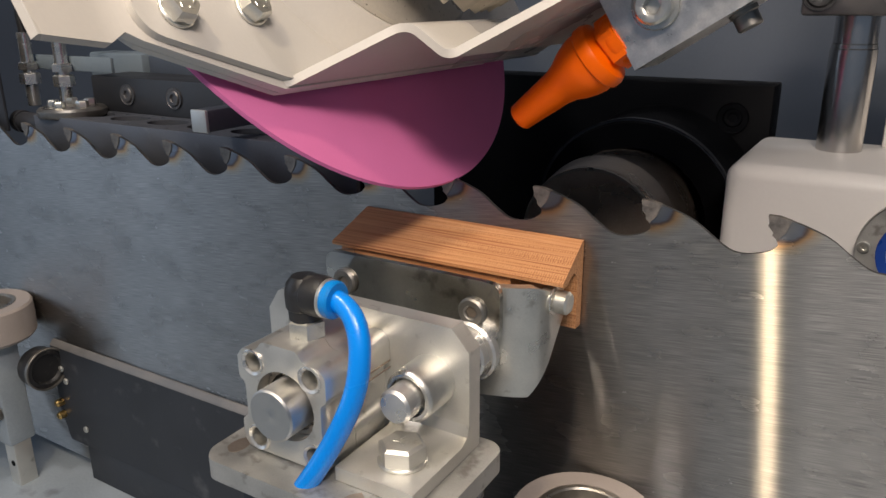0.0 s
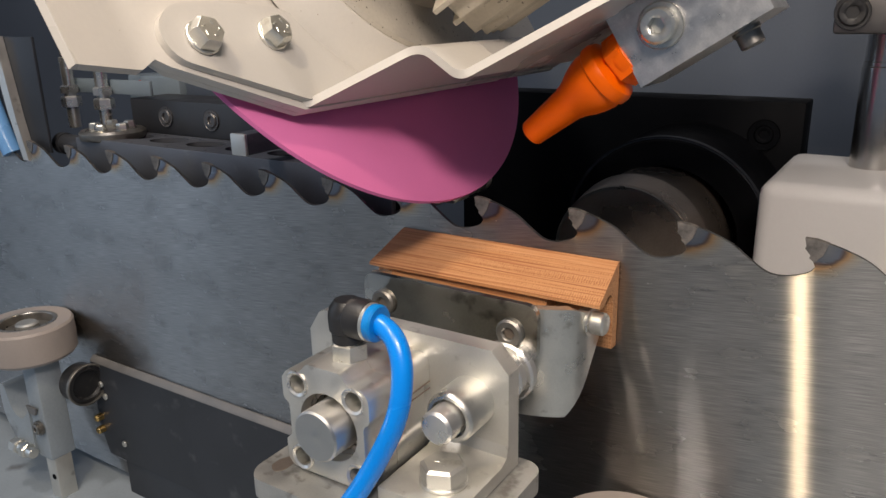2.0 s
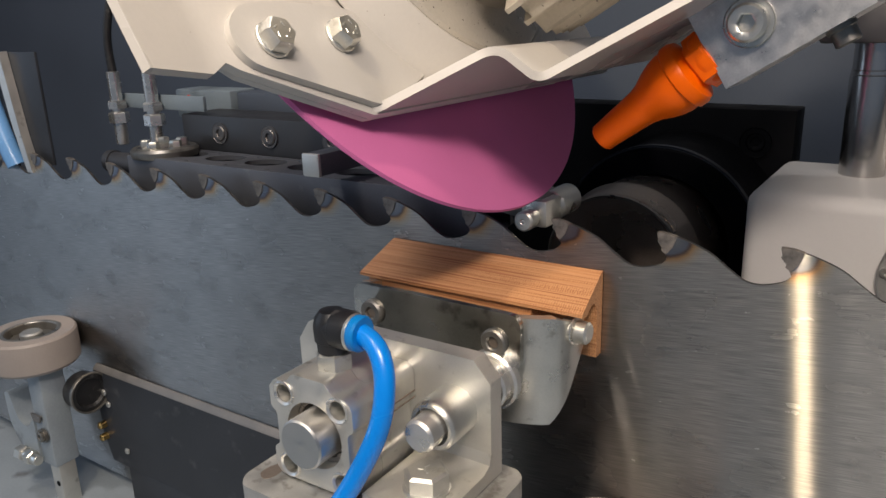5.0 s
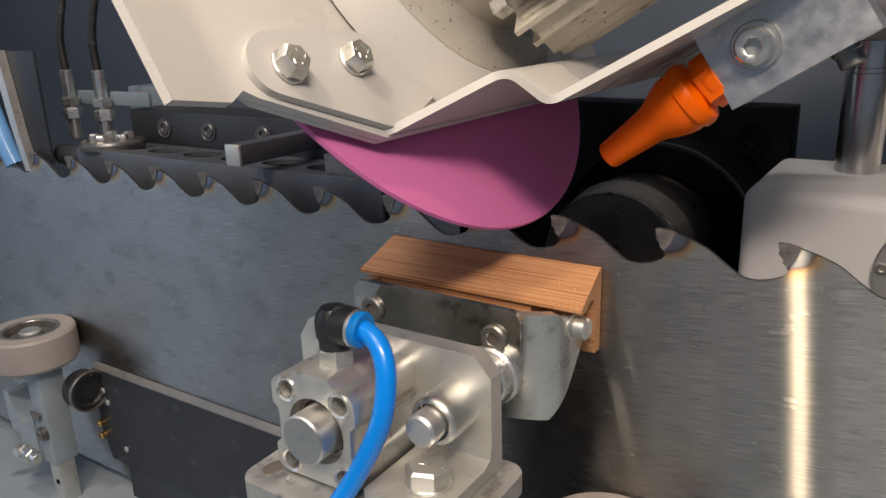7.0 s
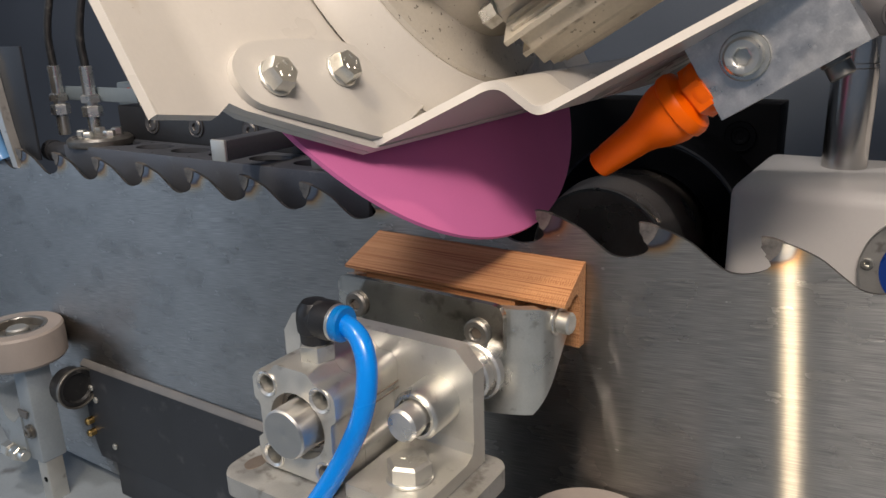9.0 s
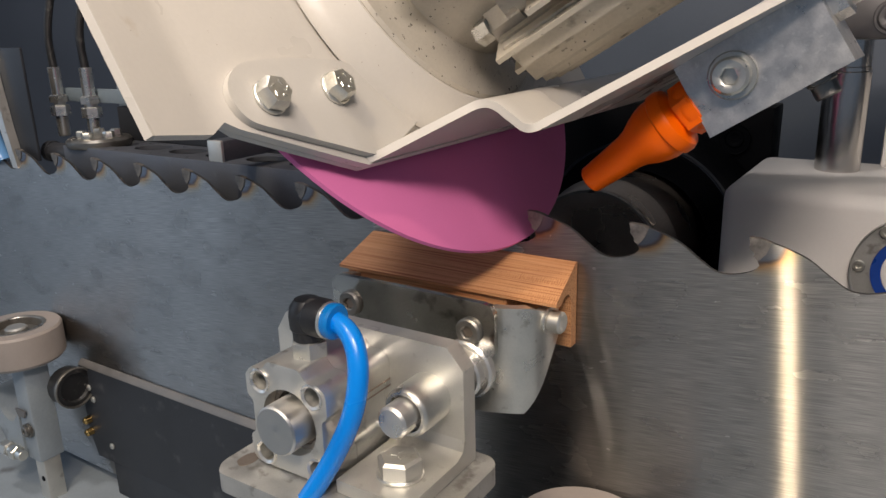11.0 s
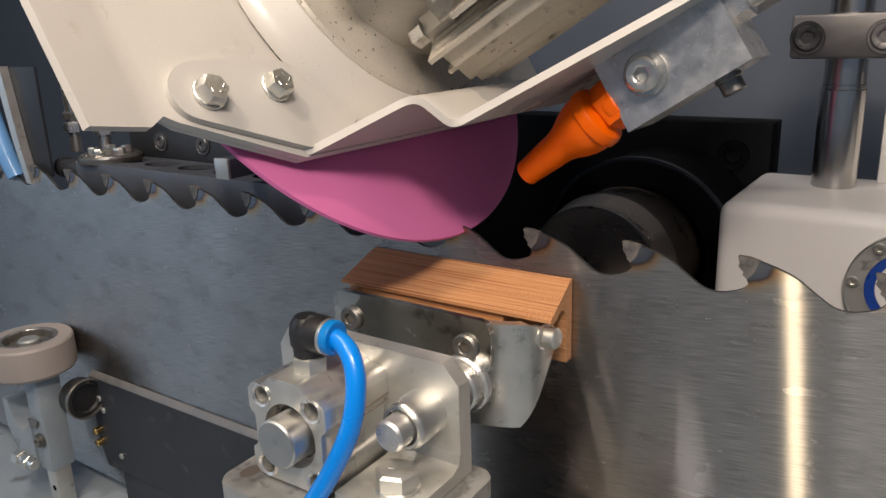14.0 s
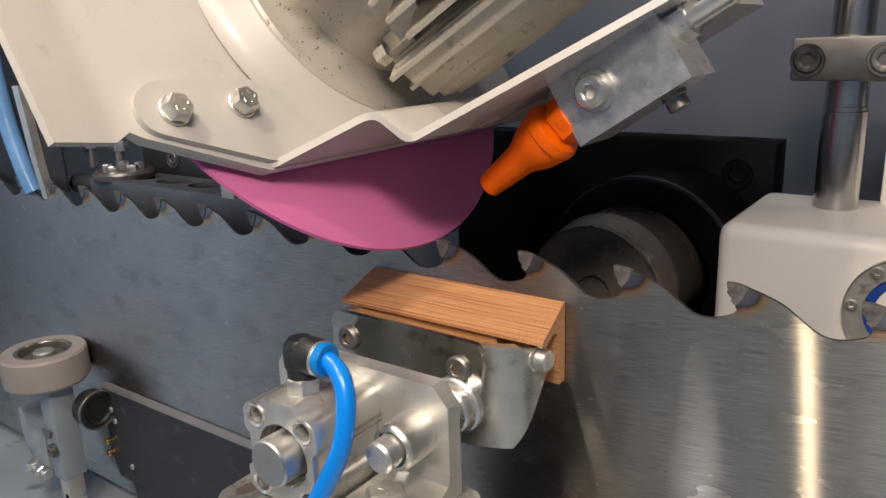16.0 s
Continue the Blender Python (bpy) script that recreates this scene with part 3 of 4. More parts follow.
    for x, z in ((-51.2, -41.8), (-52.6, -46.0)):
        part("clip_eye", ring_of(0.8, 2.0, -92.8, -91.3, "y", (x, 0, z), 0.2, 16), M_SPINDLE, clip)
    for x, z, r in holes:
        part("hole_rim", turned([(3.25, -97.15), (4.1, -97.75), (4.5, -97.6), (4.6, -96.8), (3.25, -96.6), (3.25, -97.15)], "y", (x, 0, z), 28), M_TURN, body)
        part("cap_screw", socket_head(3.1, -84.2, -88.0, "y", (x, 0, z), 1.4), M_ZINC, body)
    # grooves drawn as thin dark strips, with their shade in the colour
    for z in (-31.0, -33.4):
        part("groove_strip", block(-42.6, -42.2, -84, -64.2, z - 0.25, z + 0.25, 0.05, 1), M_SPINDLE, body)
    part("piston_rod", turned([(0, -105.2), (0.5, -105.0), (4, -105.25), (8.0, -105.2), (8.6, -104.6), (8.6, -84.1), (0, -84.1)], "y", (-58.2, 0, -36.4), 64), M_FACED, unit, "freshly turned round piston rod end")
    # hose fitting
    fx, fy = -59.2, -85
    fit = part("hose_fitting", joined(turned([(0, -11.5), (5.3, -11.4), (5.5, -8), (6.1, -7.4), (6.3, -3.0), (5.7, 0.4), (4.0, 2.6), (0, 3.4)], "z", (fx, fy, 0), 32), turned([(0, -6.2), (3.6, -5.2), (5.6, -2.6), (6.2, 0), (6.2, 2.4), (6.6, 2.8), (6.6, 7.6), (6.2, 9), (0, 9)], "x", (fx, fy, -3.0), 32)), M_BLACKPL, unit, "black plastic elbow push-in fitting")
    part("fitting_nut", hexagon(11, -17.1, -11.3, "z", (fx, fy, 0), 0.2, 0.6), M_ZINC, fit, "nickel-plated hex nut")
    part("fitting_band", ring_of(5.0, 6.2, 8.7, 10.0, "x", (fx, fy, -3.2)), M_ZINC, fit)
    part("release_ring", turned([(3.2, 9.8), (5.7, 9.8), (6.0, 10.6), (6.0, 12.4), (5.4, 13), (3.2, 13), (3.2, 9.8)], "x", (fx, fy, -3.2), 32), M_BLUE2, fit, "blue release ring")
    part("hose", tube([(fx + 6, fy, -3.2), (fx + 13, fy, -3.4), (fx + 20, fy - 1.5, -7), (fx + 24.2, fy - 4.5, -16), (fx + 23.5, fy - 8, -30), (fx + 17, fy - 13, -47), (fx + 8, fy - 20, -64), (fx - 6, fy - 30, -88), (fx - 30, fy - 40, -118)], 3.4, 24, 8), M_BLUE, unit, "glossy blue air hose")
    # what carries the base plate
    part("mount", block(-80, -12, -100, -58, -214.8, -64.7, 1), M_GREYDARK, unit)
    return unit


steady_unit()


# ---- grinding head: local x down the slope, y away, z up the motor axis ----
NX, NZ = 0.8624, 0.5062
HEAD0 = Vector((-119.5, 0, 110)) * K


def head_pose(dx, dy, dz):
    m = Matrix(((NZ, 0, NX, 0), (0, 1, 0, 0), (-NX, 0, NZ, 0), (0, 0, 0, 1)))
    return Matrix.Translation(HEAD0 + Vector((dx, dy, dz))) @ m


def grinding_head():
    head = thing("grinding_head", "cream painted grinding head with motor, guard and pink wheel", "grinder")
    wheel = part("grinding_wheel", turned([(0, -14), (60, -14), (104, -3.2), (108, -2.4), (109, -1.2), (108.6, 0), (104, 0.6), (48, 2.0), (40, 2.0), (0, 2.0)], "z", (0, 0, 0), 128), M_WHEEL, head, "pink dish-shaped abrasive wheel")
    part("wheel_flange", turned([(0, 1.9), (38, 1.9), (38, 4.4), (36, 5.0), (0, 5)], "z", (0, 0, 0), 64), M_BLACK, wheel)
    # guard: plate beside the wheel, bent out below the motor, stepped down once
    guard = part("guard", prism([(-112, -119.5), (-112, 112), (65.5, 112), (65.5, -73), (63, -79), (47, -115), (44, -119.5)], 5.6, 8.4, "z", 0.5, 2), M_CREAM, head, "cream painted sheet steel wheel guard, chipped and stained")
    part("back_layer", prism([(20, -112), (20, 60), (65.2, 60), (65.2, -74), (62.6, -80), (47, -115), (44, -118)], 3.6, 5.5, "z", 0.4, 2), M_CREAM_SHADED, guard)
    path = rounded([(52, 6.3), (65.2, 6.3), (65.2, 42), (80, 48), (80, 136)], 4.0, 6)

    def near(i):
        a, b = path[i]
        if b < 42:
            return -73 + max(0, b - 7) * 23 / 35
        return -50 + (b - 42) * 44 / 94
    part("guard_tray", bent_sheet(path, 2.6, near, lambda i: 112, lambda a, b, c: (a, c, b)), M_CREAM, guard, "bent stepped tray below the motor", 40)
    # side wing of the guard, folded back along a soft bend
    wing = rounded([(-117, 5.7), (-124, 6.0), (-147, 12.5)], 6, 6)
    part("guard_wing", bent_sheet(wing, -2.6, lambda i: -110, lambda i: 43.5 + min(4, max(0, -wing[i][0] - 117) * 0.5), lambda a, b, c: (c, a, b)), M_CREAM, guard, "", 40)
    part("fixing_plate", prism(rounded([(28.5, -90), (29, -108), (36, -116), (46, -114), (55, -92), (64, -70), (63, -62), (54.5, -38), (31, -64), (28.5, -90)], 5, 4)[:-1], 8.5, 11.0, "z", 0.5), M_CREAM_SHADED, guard, "cream fixing plate, painted greyer for its shade")
    for y in (-102.5, -75):
        b = part("hex_bolt", hexagon(8.9, 12.2, 16.4, "z", (40.5, y, 0), 0.3 if y < -90 else 0.7, 1.3), M_ZINC, guard, "zinc-plated hex bolt")
        part("washer", ring_of(3, 5.4, 11.0, 12.3, "z", (40.5, y, 0)), M_ZINC, b)
        for a, d in ((0.4, 2.2), (1.5, 2.6), (2.6, 2.2), (4.2, 2.4), (5.2, 2.4)):
            mark = part("stamp_mark", block(-0.75, 0.75, -0.28, 0.28, 16.3, 16.65, 0.1, 1), M_ZINC, b)
            mark.matrix_basis = pose((40.5 + d * math.cos(a)) * K, (y + d * math.sin(a)) * K, 0, 0, 0, math.degrees(a) + 60)
    # motor
    dish = turned([(56, 8), (71, 9.7), (70, 12), (66, 15), (61.5, 18), (58.2, 20.6), (56, 20.6), (56, 8)], "z", (0, 0, 0), 96)
    bmesh.ops.bisect_plane(dish, geom=dish.verts[:] + dish.edges[:] + dish.faces[:], plane_co=(0.0648, 0, 0), plane_no=(1, 0, 0), clear_outer=True)
    part("collar", dish, M_CREAM, head, "cream dished collar")
    motor = part("motor", turned([(0, 12), (57, 12), (57.2, 21), (56.2, 22.2), (49, 23.5), (41, 26), (41, 150), (0, 150)], "z", (0, 0, 0), 96), M_FLANGE, head, "grease-stained electric motor")
    for q in (0, 90, 180, 270):
        for s, z0 in ((-53, 46), (-47, 43), (-40, 42), (-31, 42), (-22, 42), (-13, 62), (-4, 62), (4, 62), (13, 62), (22, 42), (31, 42), (40, 42), (47, 43), (53, 46)):
            tip = math.sqrt(61.0 ** 2 - s * s)
            fin = part("cooling_fin", prism([(20, s - 1.5), (tip, s - 0.9), (tip, s + 0.9), (20, s + 1.5)], z0, 150, "z", 0.5, 1), M_MOTOR, motor)
            fin.matrix_basis = pose(0, 0, 0, 0, 0, q - 52)
    for q in (-19, 71, 161, 251):
        lug = joined(prism([(37, -11), (46.5, -9.5), (49, -6), (49, 8.0), (37, 10)], 41, 54, "z", 0.9), prism([(37, -16), (43, -13), (46, -9), (46, -4), (37, -4)], 49, 64, "z", 0.9))
        ear = part("motor_ear", lug, M_FLANGE, motor, "cast lug with a fixing screw")
        ear.matrix_basis = pose(0, 0, 0, 0, 0, q)
        part("ear_screw", hexagon(7.4, 41.4, 35.0, "z", (44.0, -8.0, 0), 0.3, -0.8), M_ZINC, ear)
    # coolant block and nozzle
    cb = part("coolant_block", prism([(75.5, 82), (105.5, 82.4), (104, 129), (75.5, 128)], 0, 26, "y", 0.5), M_ALU, head, "scuffed aluminium coolant block")
    part("screw", joined(ring_of(3, 7.6, 0, -1.5, "y", (91, 0, 97.5)), socket_head(5.9, 0, -6.0, "y", (91, 0, 97.5), 2.8)), M_ZINC, cb)
    part("grub_screw", joined(socket_head(4.0, 104, 110.5, "x", (0, 12, 117), 2.0), rod(4.6, 104, 106, "x", (0, 12, 117), 0.4)), M_SCREW, cb)
    part("feed_pipe", joined(rod(5.0, 127, 190, "z", (84, 13, 0), 0.5), hexagon(13, 127, 134, "z", (84, 13, 0), 0.2)), M_TURN, cb, "bright coolant feed pipe")
    prof = [(5.5, 49), (8.6, 48.6), (8.9, 46), (8.7, 44.5), (7.7, 43.2), (7.5, 41.6), (8.9, 40.6), (11.0, 39.8), (11.9, 38.0), (11.9, 35.6), (11.0, 34.9), (11.2, 32.5), (10.6, 29.5), (9.4, 26), (7.6, 22.3), (6.7, 19), (5.1, 0.7), (4.5, 0), (3.2, 0), (3.2, 8), (0, 8)]
    noz = part("nozzle", turned(prof, "z", (0, 0, 0), 40), M_ORANGE, head, "orange plastic coolant nozzle")
    noz.matrix_basis = Matrix.Translation(Vector((99.8, 7, 34.5)) * K) @ pose(0, 0, 0, 0, -8.0, 0)
    part("hex_root", hexagon(16.6, 42.5, 48.5, "z", (0, 0, 0), 0.2, 0.8), M_ORANGE, noz)
    return head, wheel


HEAD, WHEEL = grinding_head()


# ---- feed carriage behind the band ----
def slotted(x0, pitch, count, y0, y1, z0, z1):
    """A strip with a row of slanted oval slots right through it."""
    bm = bmesh.new()
    n = 32
    for k in range(count):
        cx, cy, hx, hy = x0 + (k + 0.5) * pitch, (y0 + y1) / 2, pitch / 2, (y1 - y0) / 2
        loops = []
        for z in (z0, z1):
            inner, outer = [], []
            for i in range(n):
                a = 2 * math.pi * (i + 0.5) / n
                c, q = math.cos(a), math.sin(a)
                inner.append(bm.verts.new(Vector((cx + hx * 0.76 * c + 2.0 * q, cy + 2.5 + hy * 0.66 * q, z)) * K))
                m = max(abs(c), abs(q))
                outer.append(bm.verts.new(Vector((cx + hx * c / m, cy + hy * q / m, z)) * K))
            loops.append((inner, outer))
        (i0, o0), (i1, o1) = loops
        for i in range(n):
            j = (i + 1) % n
            bm.faces.new((i1[i], i1[j], o1[j], o1[i]))
            bm.faces.new((i0[i], o0[i], o0[j], i0[j]))
            bm.faces.new((i0[i], i0[j], i1[j], i1[i]))
            mid = sum((o1[q].co.x for q in (i, j))) / 2 / K - cx
            if abs(abs(mid) - hx) > 0.01 or (k == 0 and mid < 0) or (k == count - 1 and mid > 0):
                bm.faces.new((o0[i], o1[i], o1[j], o0[j]))
    bmesh.ops.remove_doubles(bm, verts=bm.verts, dist=1e-6)
    return bm


def carriage():
    car = thing("feed_carriage", "black steel feed carriage with slotted bar behind the band", "feeder")
    part("front_rail", block(-352, -112, 11, 14.5, 0, 20.5, 0.6), M_RAIL, car)
    part("back_rail", block(-352, -112, 41, 44.5, 0, 20.5, 0.6), M_RAIL, car)
    part("slot_plate", slotted(-336, 32, 7, 14.4, 41.1, 17.6, 20.2), M_RAIL, car, "worn top of the bar with oval slots")
    part("bar_floor", block(-351, -113, 14, 41.5, -1, 2, 0.2), M_GREYDARK, car)
    cap = part("end_cap", turned([(0, 19), (19, 19), (19.5, 20), (19.5, 23), (18, 24.5), (14, 25), (0, 25)], "z", (-337, 27, 0), 40), M_PAWL, car, "turned steel end cap")
    for k in range(5):
        a = k * 1.256
        part("cap_screw", hexagon(6.2, 25, 28.5, "z", (-337 + 10.5 * math.cos(a), 27 + 10.5 * math.sin(a), 0), a), M_ZINC, cap)
    slide = part("slide_block", block(-343, -150, 46, 76, 10, 41, 1), M_SLIDE, car, "black slide block with sunk screws")
    for x in (-309, -268, -222, -186):
        part("screw", joined(socket_head(4.6, 46, 44.6, "y", (x, 0, 31), 2.2), ring_of(4.8, 6.2, 46, 45.4, "y", (x, 0, 31), 0.2)), M_CLAMP, slide)
    part("sensor_bracket", block(-404, -320, 45, 47.5, 43, 52, 0.6), M_BOXGREY, car, "blue-grey sensor bracket")
    box = part("cable_box", block(-388, -334, 78, 100, 33, 52, 1.5), M_BOXGREY, car, "pale blue-grey sensor box")
    part("indicator", rod(1.6, 77.2, 78.2, "y", (-374, 0, 47), 0.2, 16), M_RED, box, "small red indicator")
    part("cable_box", block(-333, -250, 82, 104, 33, 51, 1.5), M_PANEL, car, "blue-grey cable box")
    part("end_screw", joined(rod(6.0, -376, -351, "x", (0, 18, 14), 0.6), socket_head(6.8, -374, -380, "x", (0, 18, 14), 3.2)), M_SLIDE, car, "black socket screw in the bar end")
    for x in (-397, -361):
        s = part("sensor", joined(rod(4, 20, 66, "z", (x, 40, 0)), hexagon(11, 34, 41, "z", (x, 40, 0)), hexagon(11, 43, 48, "z", (x, 40, 0), 0.4)), M_TURN, car, "threaded steel proximity sensor")
        part("cable", tube([(x, 40, 64), (x - 1, 41, 90), (x + 6, 48, 130), (x + 16, 60, 200)], 2.6, 12, 6), M_BLACKPL, s)
    part("stop_bar", block(-188, -178.5, -10, 130, 26.5, 36.5, 0.7), M_RAIL, car, "square steel stop bar")
    part("stop_face", block(-188.2, -178.3, -12, -10, 26.3, 36.7, 0.7), M_CAST, car, "bright milled bar end")
    pin = joined(turned([(0, -5.6), (0.8, -5.2), (1.3, -5.6), (3.4, -5.6), (4.1, -4.9), (4.1, 0), (3.3, 0.4), (3.3, 7), (0, 7)], "y", (-86.5, 0, 9.5), 32), rod(6.4, 17, 36, "y", (-85.5, 0, 11), 1.2), block(-92, -80.5, 3.5, 18, 5.2, 16.4, 1.2))
    pawl = part("feed_pawl", pin, M_ZINC, car, "steel feed pawl with a round pin")
    part("pawl_arm", prism([(-83, 8), (-84, 16.6), (-92, 18.6), (-118, 24), (-150, 26), (-150, 14), (-118, 12), (-96, 8)], 6, 25, "y", 0.8), M_PAWL, pawl, "worn steel pawl arm")
    return car, pawl


CARRIAGE, PAWL = carriage()


# ---- right-hand machine parts ----
def right_side():
    box = thing("spindle_housing", "off-white painted housing with a steel column", "housing")
    part("casing", block(25, 330, 108, 198, -214.8, 11.5, 7, 4), M_WHITE, box, "off-white painted casing with rounded edges")
    part("column", joined(rod(10.4, 11, 60.4, "z", (66.2, 168, 0), 0.8, 48), rod(10.0, 60, 62, "z", (66.2, 168, 0), 0.1, 48), rod(9.6, 61.5, 160, "z", (66.2, 168, 0), 0.8, 48)), M_COLUMN, box, "ground steel column")
    cl = part("clamp_block", block(43, 130, 150, 190, 75, 95.5, 1.6), M_CLAMP, box, "dark steel clamp block")
    for x in (50.5, 83):
        # the left screw is black to paint the shade in its recess
        part("screw", joined(ring_of(6.5, 7.7, 150.2, 149.5, "y", (x, 0, 84.7)), socket_head(6.3, 150, 148.8, "y", (x, 0, 84.7), 3.1)), M_BLACKPL if x < 60 else M_CLAMP, cl)
    disc = part("dial_ring", ring_of(17.5, 25.5, 108.2, 105.4, "y", (107.5, 0, -20), 0.8, 64), M_PLATE, box, "grey metal ring round a blue disc")
    part("dial", ring_of(13.5, 17.6, 106.4, 108.1, "y", (107.5, 0, -20), 0.3, 64), M_NAVY, disc, "dark blue plastic ring")
    part("dial_face", rod(13.5, 106.8, 108.1, "y", (107.5, 0, -20), 0.3, 48), M_WHITE, disc)
    for a in (127, 176, 225, 274, 78, 29):
        part("screw", socket_head(2.5, 105.6, 104.2, "y", (107.5 + 22 * math.cos(radians(a)), 0, -20 + 22 * math.sin(radians(a))), 1.1), M_ZINC, disc)
    part("riser", block(84, 150, 184, 198, 11, 64, 1.5), M_WHITE, box)
    pl = thing("spindle_plate", "black steel plate with a large spindle boss", "plate")
    plate = part("plate", block(-190, 29.3, 200, 225, -214.8, 37.5, 1), M_BLACK, pl)
    screw = part("sunk_screw", ring_of(5.4, 8.6, 200.4, 198.8, "y", (9.2, 0, 19), 0.4, 40), M_BLACK, plate, "black socket screw in its counterbore")
    part("socket_hex", socket_head(5.4, 200, 199.0, "y", (9.2, 0, 19), 2.8), M_BLACK, screw)
    ring = part("boss_ring", turned([(38, 200), (58.5, 200), (57.5, 196), (56.4, 194), (56, 152), (54.5, 150), (41, 150), (40, 152), (38, 160), (38, 200)], "y", (-30, 0, -34.5), 96), M_BLACK, pl, "black flanged bearing boss")
    part("weld_bead", ring_of(55.6, 57.0, 153.5, 150.8, "y", (-30, 0, -34.5), 0.7, 96), M_GREYDARK, ring)
    part("boss", turned([(0, 104.5), (9, 104.5), (9.5, 101.2), (35.2, 100), (36.2, 101), (37, 104), (39, 119), (39.2, 121), (38.6, 123), (37.5, 124), (37.5, 200), (0, 200)], "y", (-35, 0, -32), 96), M_SPINDLE, pl, "oily turned spindle boss")
    part("boss_rim", ring_of(35.0, 36.4, 102, 99.7, "y", (-35, 0, -32), 0.35, 96), M_PAWL, pl)


right_side()


# ---- guide roller and rail at the left ----
def guide_roller(m):
    r = thing("guide_roller", "grey polyurethane guide roller on a painted bracket", "roller", m=m)
    part("tyre", turned([(18, -13), (25.5, -13), (27, -11), (27.2, -2), (27, 7.5), (26, 9), (18, 9), (18, -13)], "z", (0, 0, 0), 64), M_RUBBER, r, "worn translucent grey tyre")
    hub = part("hub", turned([(0, 2.5), (14.6, 2.5), (15.2, 8.6), (15.8, 9.2), (17.6, 9.2), (18.2, 8.8), (18.2, -8.6), (0, -8.6)], "z", (0, 0, 0), 56), M_PAWL, r, "turned steel bearing hub")
    # darker ring that paints the shade in the hub's recess
    part("recess_ring", ring_of(7.4, 14.4, 2.4, 4.2, "z", (0, 0, 0), 0.6, 48), M_SCREW, hub)
    part("axle", turned([(0, 8.4), (5.6, 8.4), (6.8, 7.4), (6.8, 2.4), (0, 2.4)], "z", (0, 0, 0), 40), M_PLATE, hub)
    post = part("bracket", block(-2, 14, -8, 9, -84, -9.2, 1.6), M_BED, r, "pale blue-grey painted fork bracket")
    hook = rounded([(-4, -52), (-14, -62), (-24, -58), (-30, -40), (-36, -40), (-36, -62), (-28, -78), (-14, -85), (-4, -85)], 7, 5)
    part("hook_arm", prism(hook, -8, 8, "y", 1.4), M_BED, post)
    # small raised face whose paler colour paints a highlight on the bracket
    part("boss", prism([(-1, -46), (10, -46), (8, -51), (1, -51)], -10.2, -8.8, "y", 0.5), M_LIT_FACE, post, "raised face with its highlight painted in")
    part("screw", joined(ring_of(2.0, 5.0, -9, -10.2, "y", (9, 0, -60)), socket_head(3.6, -9, -12.5, "y", (9, 0, -60), 1.6)), M_SCREW, post)
    part("clamp_bolt", joined(hexagon(9, -22, -15, "x", (0, -12, -80), 0.2), rod(3.4, -16, 1, "x", (0, -12, -80), 0.3), hexagon(9, -10, -5, "x", (0, -12, -80), 0.5)), M_ZINC, post)
    leg = part("leg", block(2, 13, -6, 6, -117, -83, 1), M_CAST, r)
    # the hole is a flat black disc that paints the dark inside
    part("leg_hole_disc", rod(1.9, -6.4, -5.9, "y", (9, 0, -98), 0.1, 20), M_BLACK, leg)
    return r


ROLLER = guide_roller(Matrix.Translation(Vector((-375.6, -27.4, -101)) * K))
tagged(ROLLER, group="band guide rollers")
copy_thing(ROLLER, Matrix.Translation(Vector((15, -27.4, -103)) * K))


def chip_guard():
    g = thing("chip_guard", "pale galvanised chip guard strip with a blue air line", "guard")
    part("sheet", block(-470, -371, 5, 7, 10, 80, 0.5), M_GREYDARK, g, "dull blue-grey sheet")
    part("strip", prism([(-409, 80), (-401, 80.5), (-393, 30), (-387, 5), (-393, 5), (-401, 34)], -1, 4.6, "y", 0.8), M_CAST, g, "bright bent metal strip")
    part("air_line", tube([(-434, 0, 110), (-430, 0, 76), (-424, 0, 48), (-413, 0, 20), (-408, 1, 8)], 6.0, 18, 6), M_PALEBLUE, g, "pale blue air line")


chip_guard()


def rail():
    r = thing("support_rail", "dark steel support rail with a bright chamfered edge", "rail")
    pl = part("rail_plate", prism([(-352, -123.6), (-40, -123.6), (-40, -190), (-346, -190), (-352, -170)], -4.4, -0.6, "y", 0.6, 1), M_GREYDARK, r)
    # the chamfer is paler than the rail to paint its highlight
    part("edge_strip", prism([(-4.6, -123.5), (-4.3, -122.6), (-1.6, -120.2), (-0.7, -120.2), (-0.7, -123.5)], -352, -40, "x", 0.2, 1), M_LIT_FACE, pl, "chamfered edge with its highlight painted in")
    for x, z in ((-327, -177), (-340, -146), (-343, -138)):
        part("screw", rod(2.2, -5.8, -4.2, "y", (x, 0, z), 0.5, 16), M_ZINC, pl)
    part("rail_foot", block(-330, -60, -4, -0.8, -214.8, -189.8, 0.5), M_GREYDARK, r)
    for z in (-163, -172):
        part("brass_stud", turned([(0, -9.5), (1.6, -9.2), (2.5, -8.2), (2.6, -4.2), (0, -4.2)], "y", (-349, 0, z), 16), M_BRASS, pl)
    part("seal_rim", ring_of(12.7, 13.8, 5, 7.5, "x", (-349, -14, -134)), M_SCREW, r)
    part("seal", turned([(0, -6), (11.6, -6), (12.6, -4), (12.6, 6), (10, 6.6), (9, 4.6), (0, 4.6)], "x", (-349, -14, -134), 32), M_BLACKPL, r)
    return r


rail()


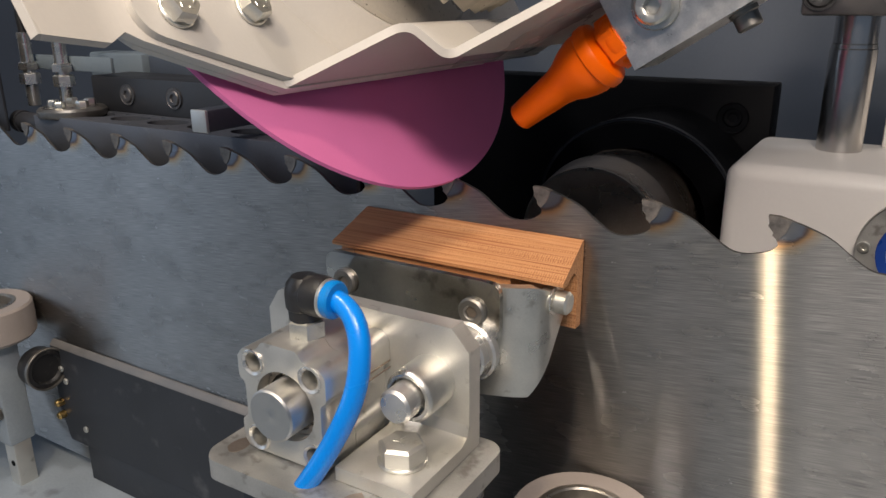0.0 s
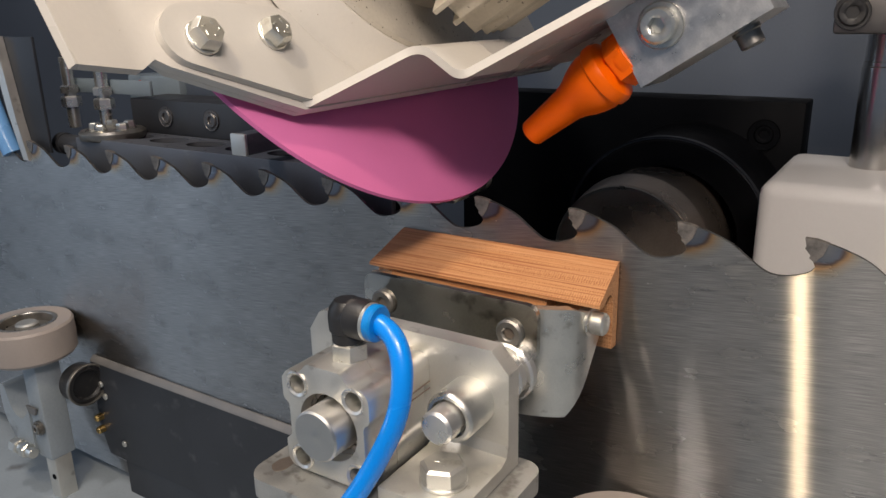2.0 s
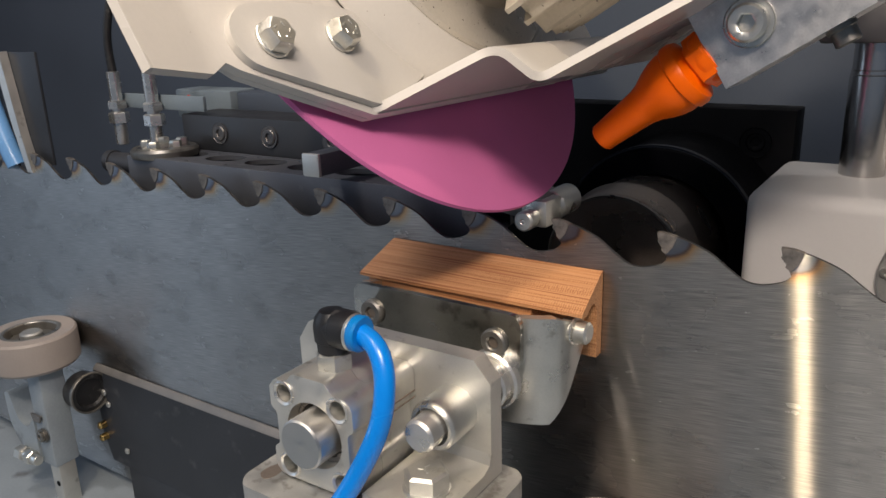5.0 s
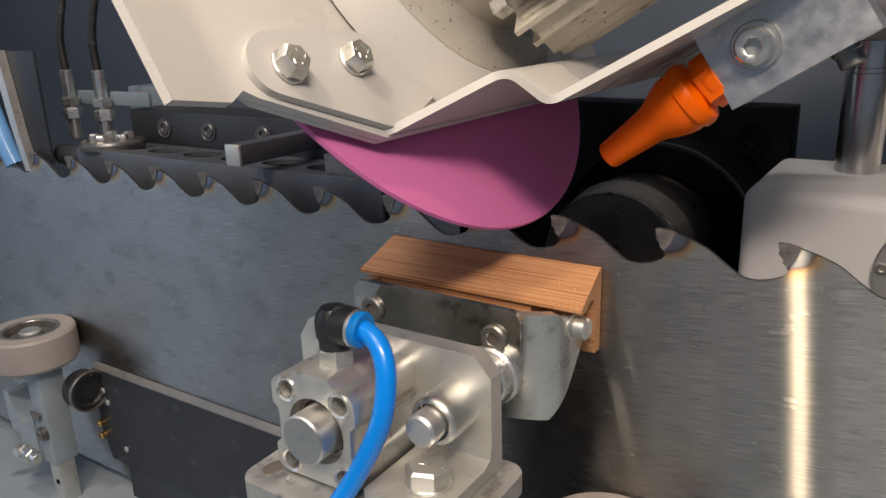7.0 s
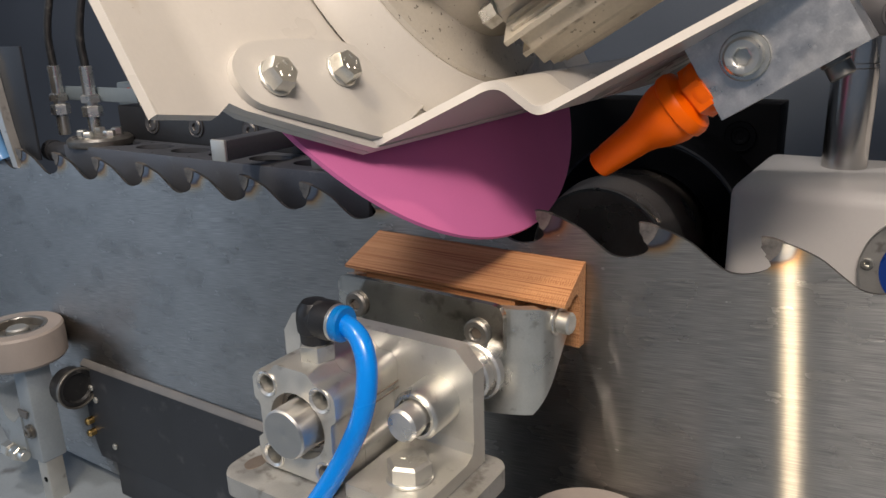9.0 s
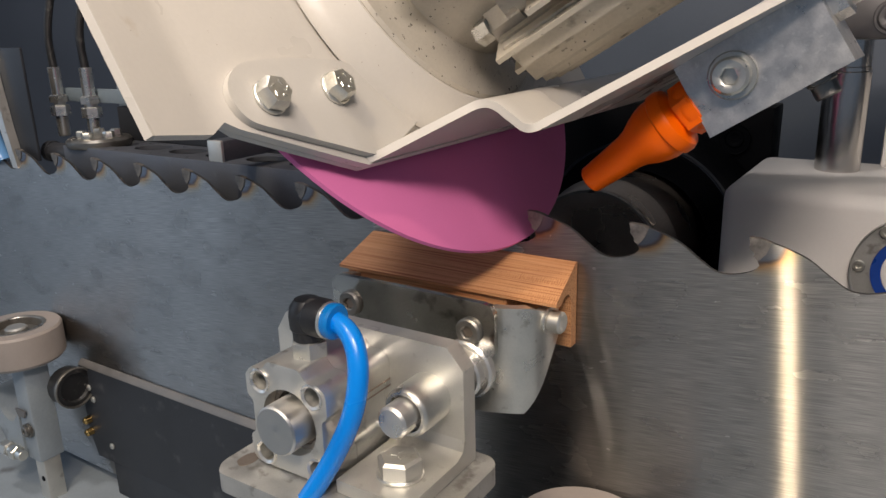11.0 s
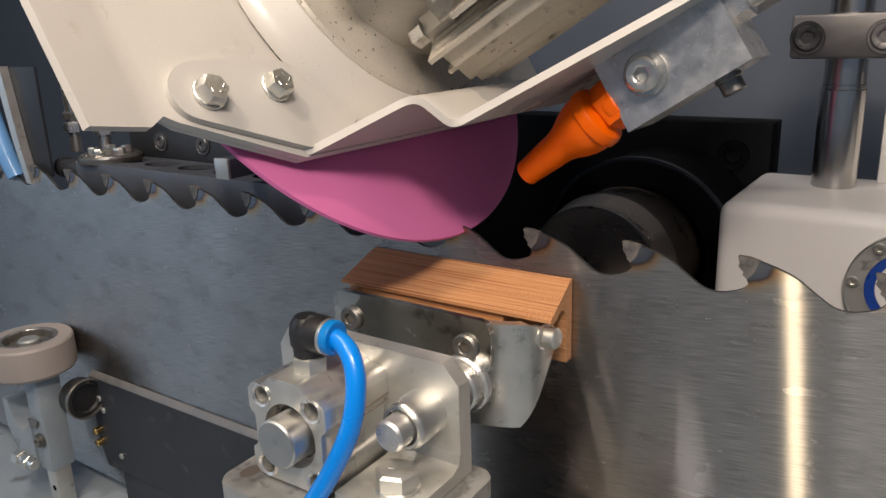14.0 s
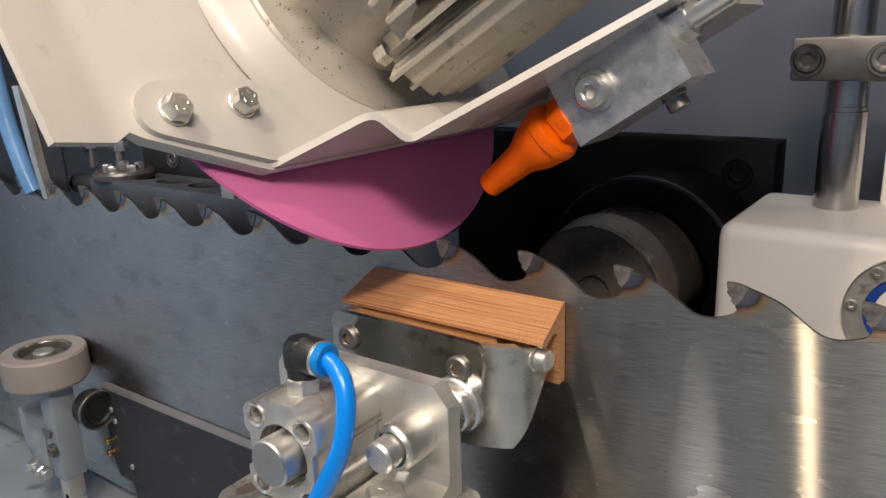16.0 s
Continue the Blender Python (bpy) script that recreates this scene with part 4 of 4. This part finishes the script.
# ---- what moves ----
HEAD_ROWS = [
    (0, 0.0097, -0.0028, 0.0001),
    (0.5, 0.0049, -0.003, 0.0014),
    (1, 0.0032, -0.0026, 0.0017),
    (1.5, 0.0015, -0.0028, 0.0019),
    (2, -0.0002, -0.0026, 0.0023),
    (2.5, -0.0043, -0.0026, 0.003),
    (3, -0.0124, -0.0029, 0.009),
    (3.5, -0.0012, -0.0023, 0.0107),
    (4, 0.0251, -0.0016, 0.0101),
    (6.5, 0.0367, -0.0009, 0.0009),
    (7, 0.0372, -0.0004, -0.0006),
    (7.5, 0.0379, -0.0005, -0.0019),
    (8, 0.0388, -0.0006, -0.0032),
    (8.5, 0.0396, -0.0004, -0.0046),
    (11, 0.04, -0.0002, -0.0113),
    (11.5, 0.0372, -0.0003, -0.0126),
    (12, 0.0338, -0.0004, -0.0132),
    (12.5, 0.0301, -0.0004, -0.0126),
    (13, 0.0254, -0.0004, -0.0094),
    (13.5, 0.0202, -0, -0.0063),
    (14, 0.0151, -0.0005, -0.0034),
    (14.5, 0.0097, -0.0007, -0.0013),
    (15, 0.0044, -0.0006, 0),
    (15.5, 0.0022, -0.0005, 0.0003),
    (16, 0, -0, 0),
]
BAND_ROWS = [(0, 0), (3.1, 0), (3.2, 0.001), (3.5, 0.0123), (3.75, 0.0262), (4.0, 0.0390), (4.2, 0.0404), (16, 0.0404)]
CAR_ROWS = [(0, 0), (2.55, 0), (3.0, 0.0190), (3.5, 0.0368), (4.0, 0.0610), (4.2, 0.0624), (4.6, 0.0624), (6.0, 0.0), (16, 0)]
PAWL_ROWS = [(0, 0.010, 0.004), (2.6, 0.010, 0.004), (3.0, 0.004, 0.003), (3.2, 0, 0), (4.4, 0, 0), (4.8, 0.010, 0.004), (16, 0.010, 0.004)]


def motions():
    walk(HEAD, [(t, head_pose(x, y, z)) for t, x, y, z in HEAD_ROWS])
    walk(BAND, [(t, pose(x, 0, 0)) for t, x in BAND_ROWS])
    walk(CARRIAGE, [(t, pose(x, 0, 0)) for t, x in CAR_ROWS])
    walk(PAWL, [(t, pose(0, y, z)) for t, y, z in PAWL_ROWS])
    walk(WHEEL, [(k * 0.5, pose(0, 0, 0, 0, 0, 80 * k)) for k in range(33)])


motions()
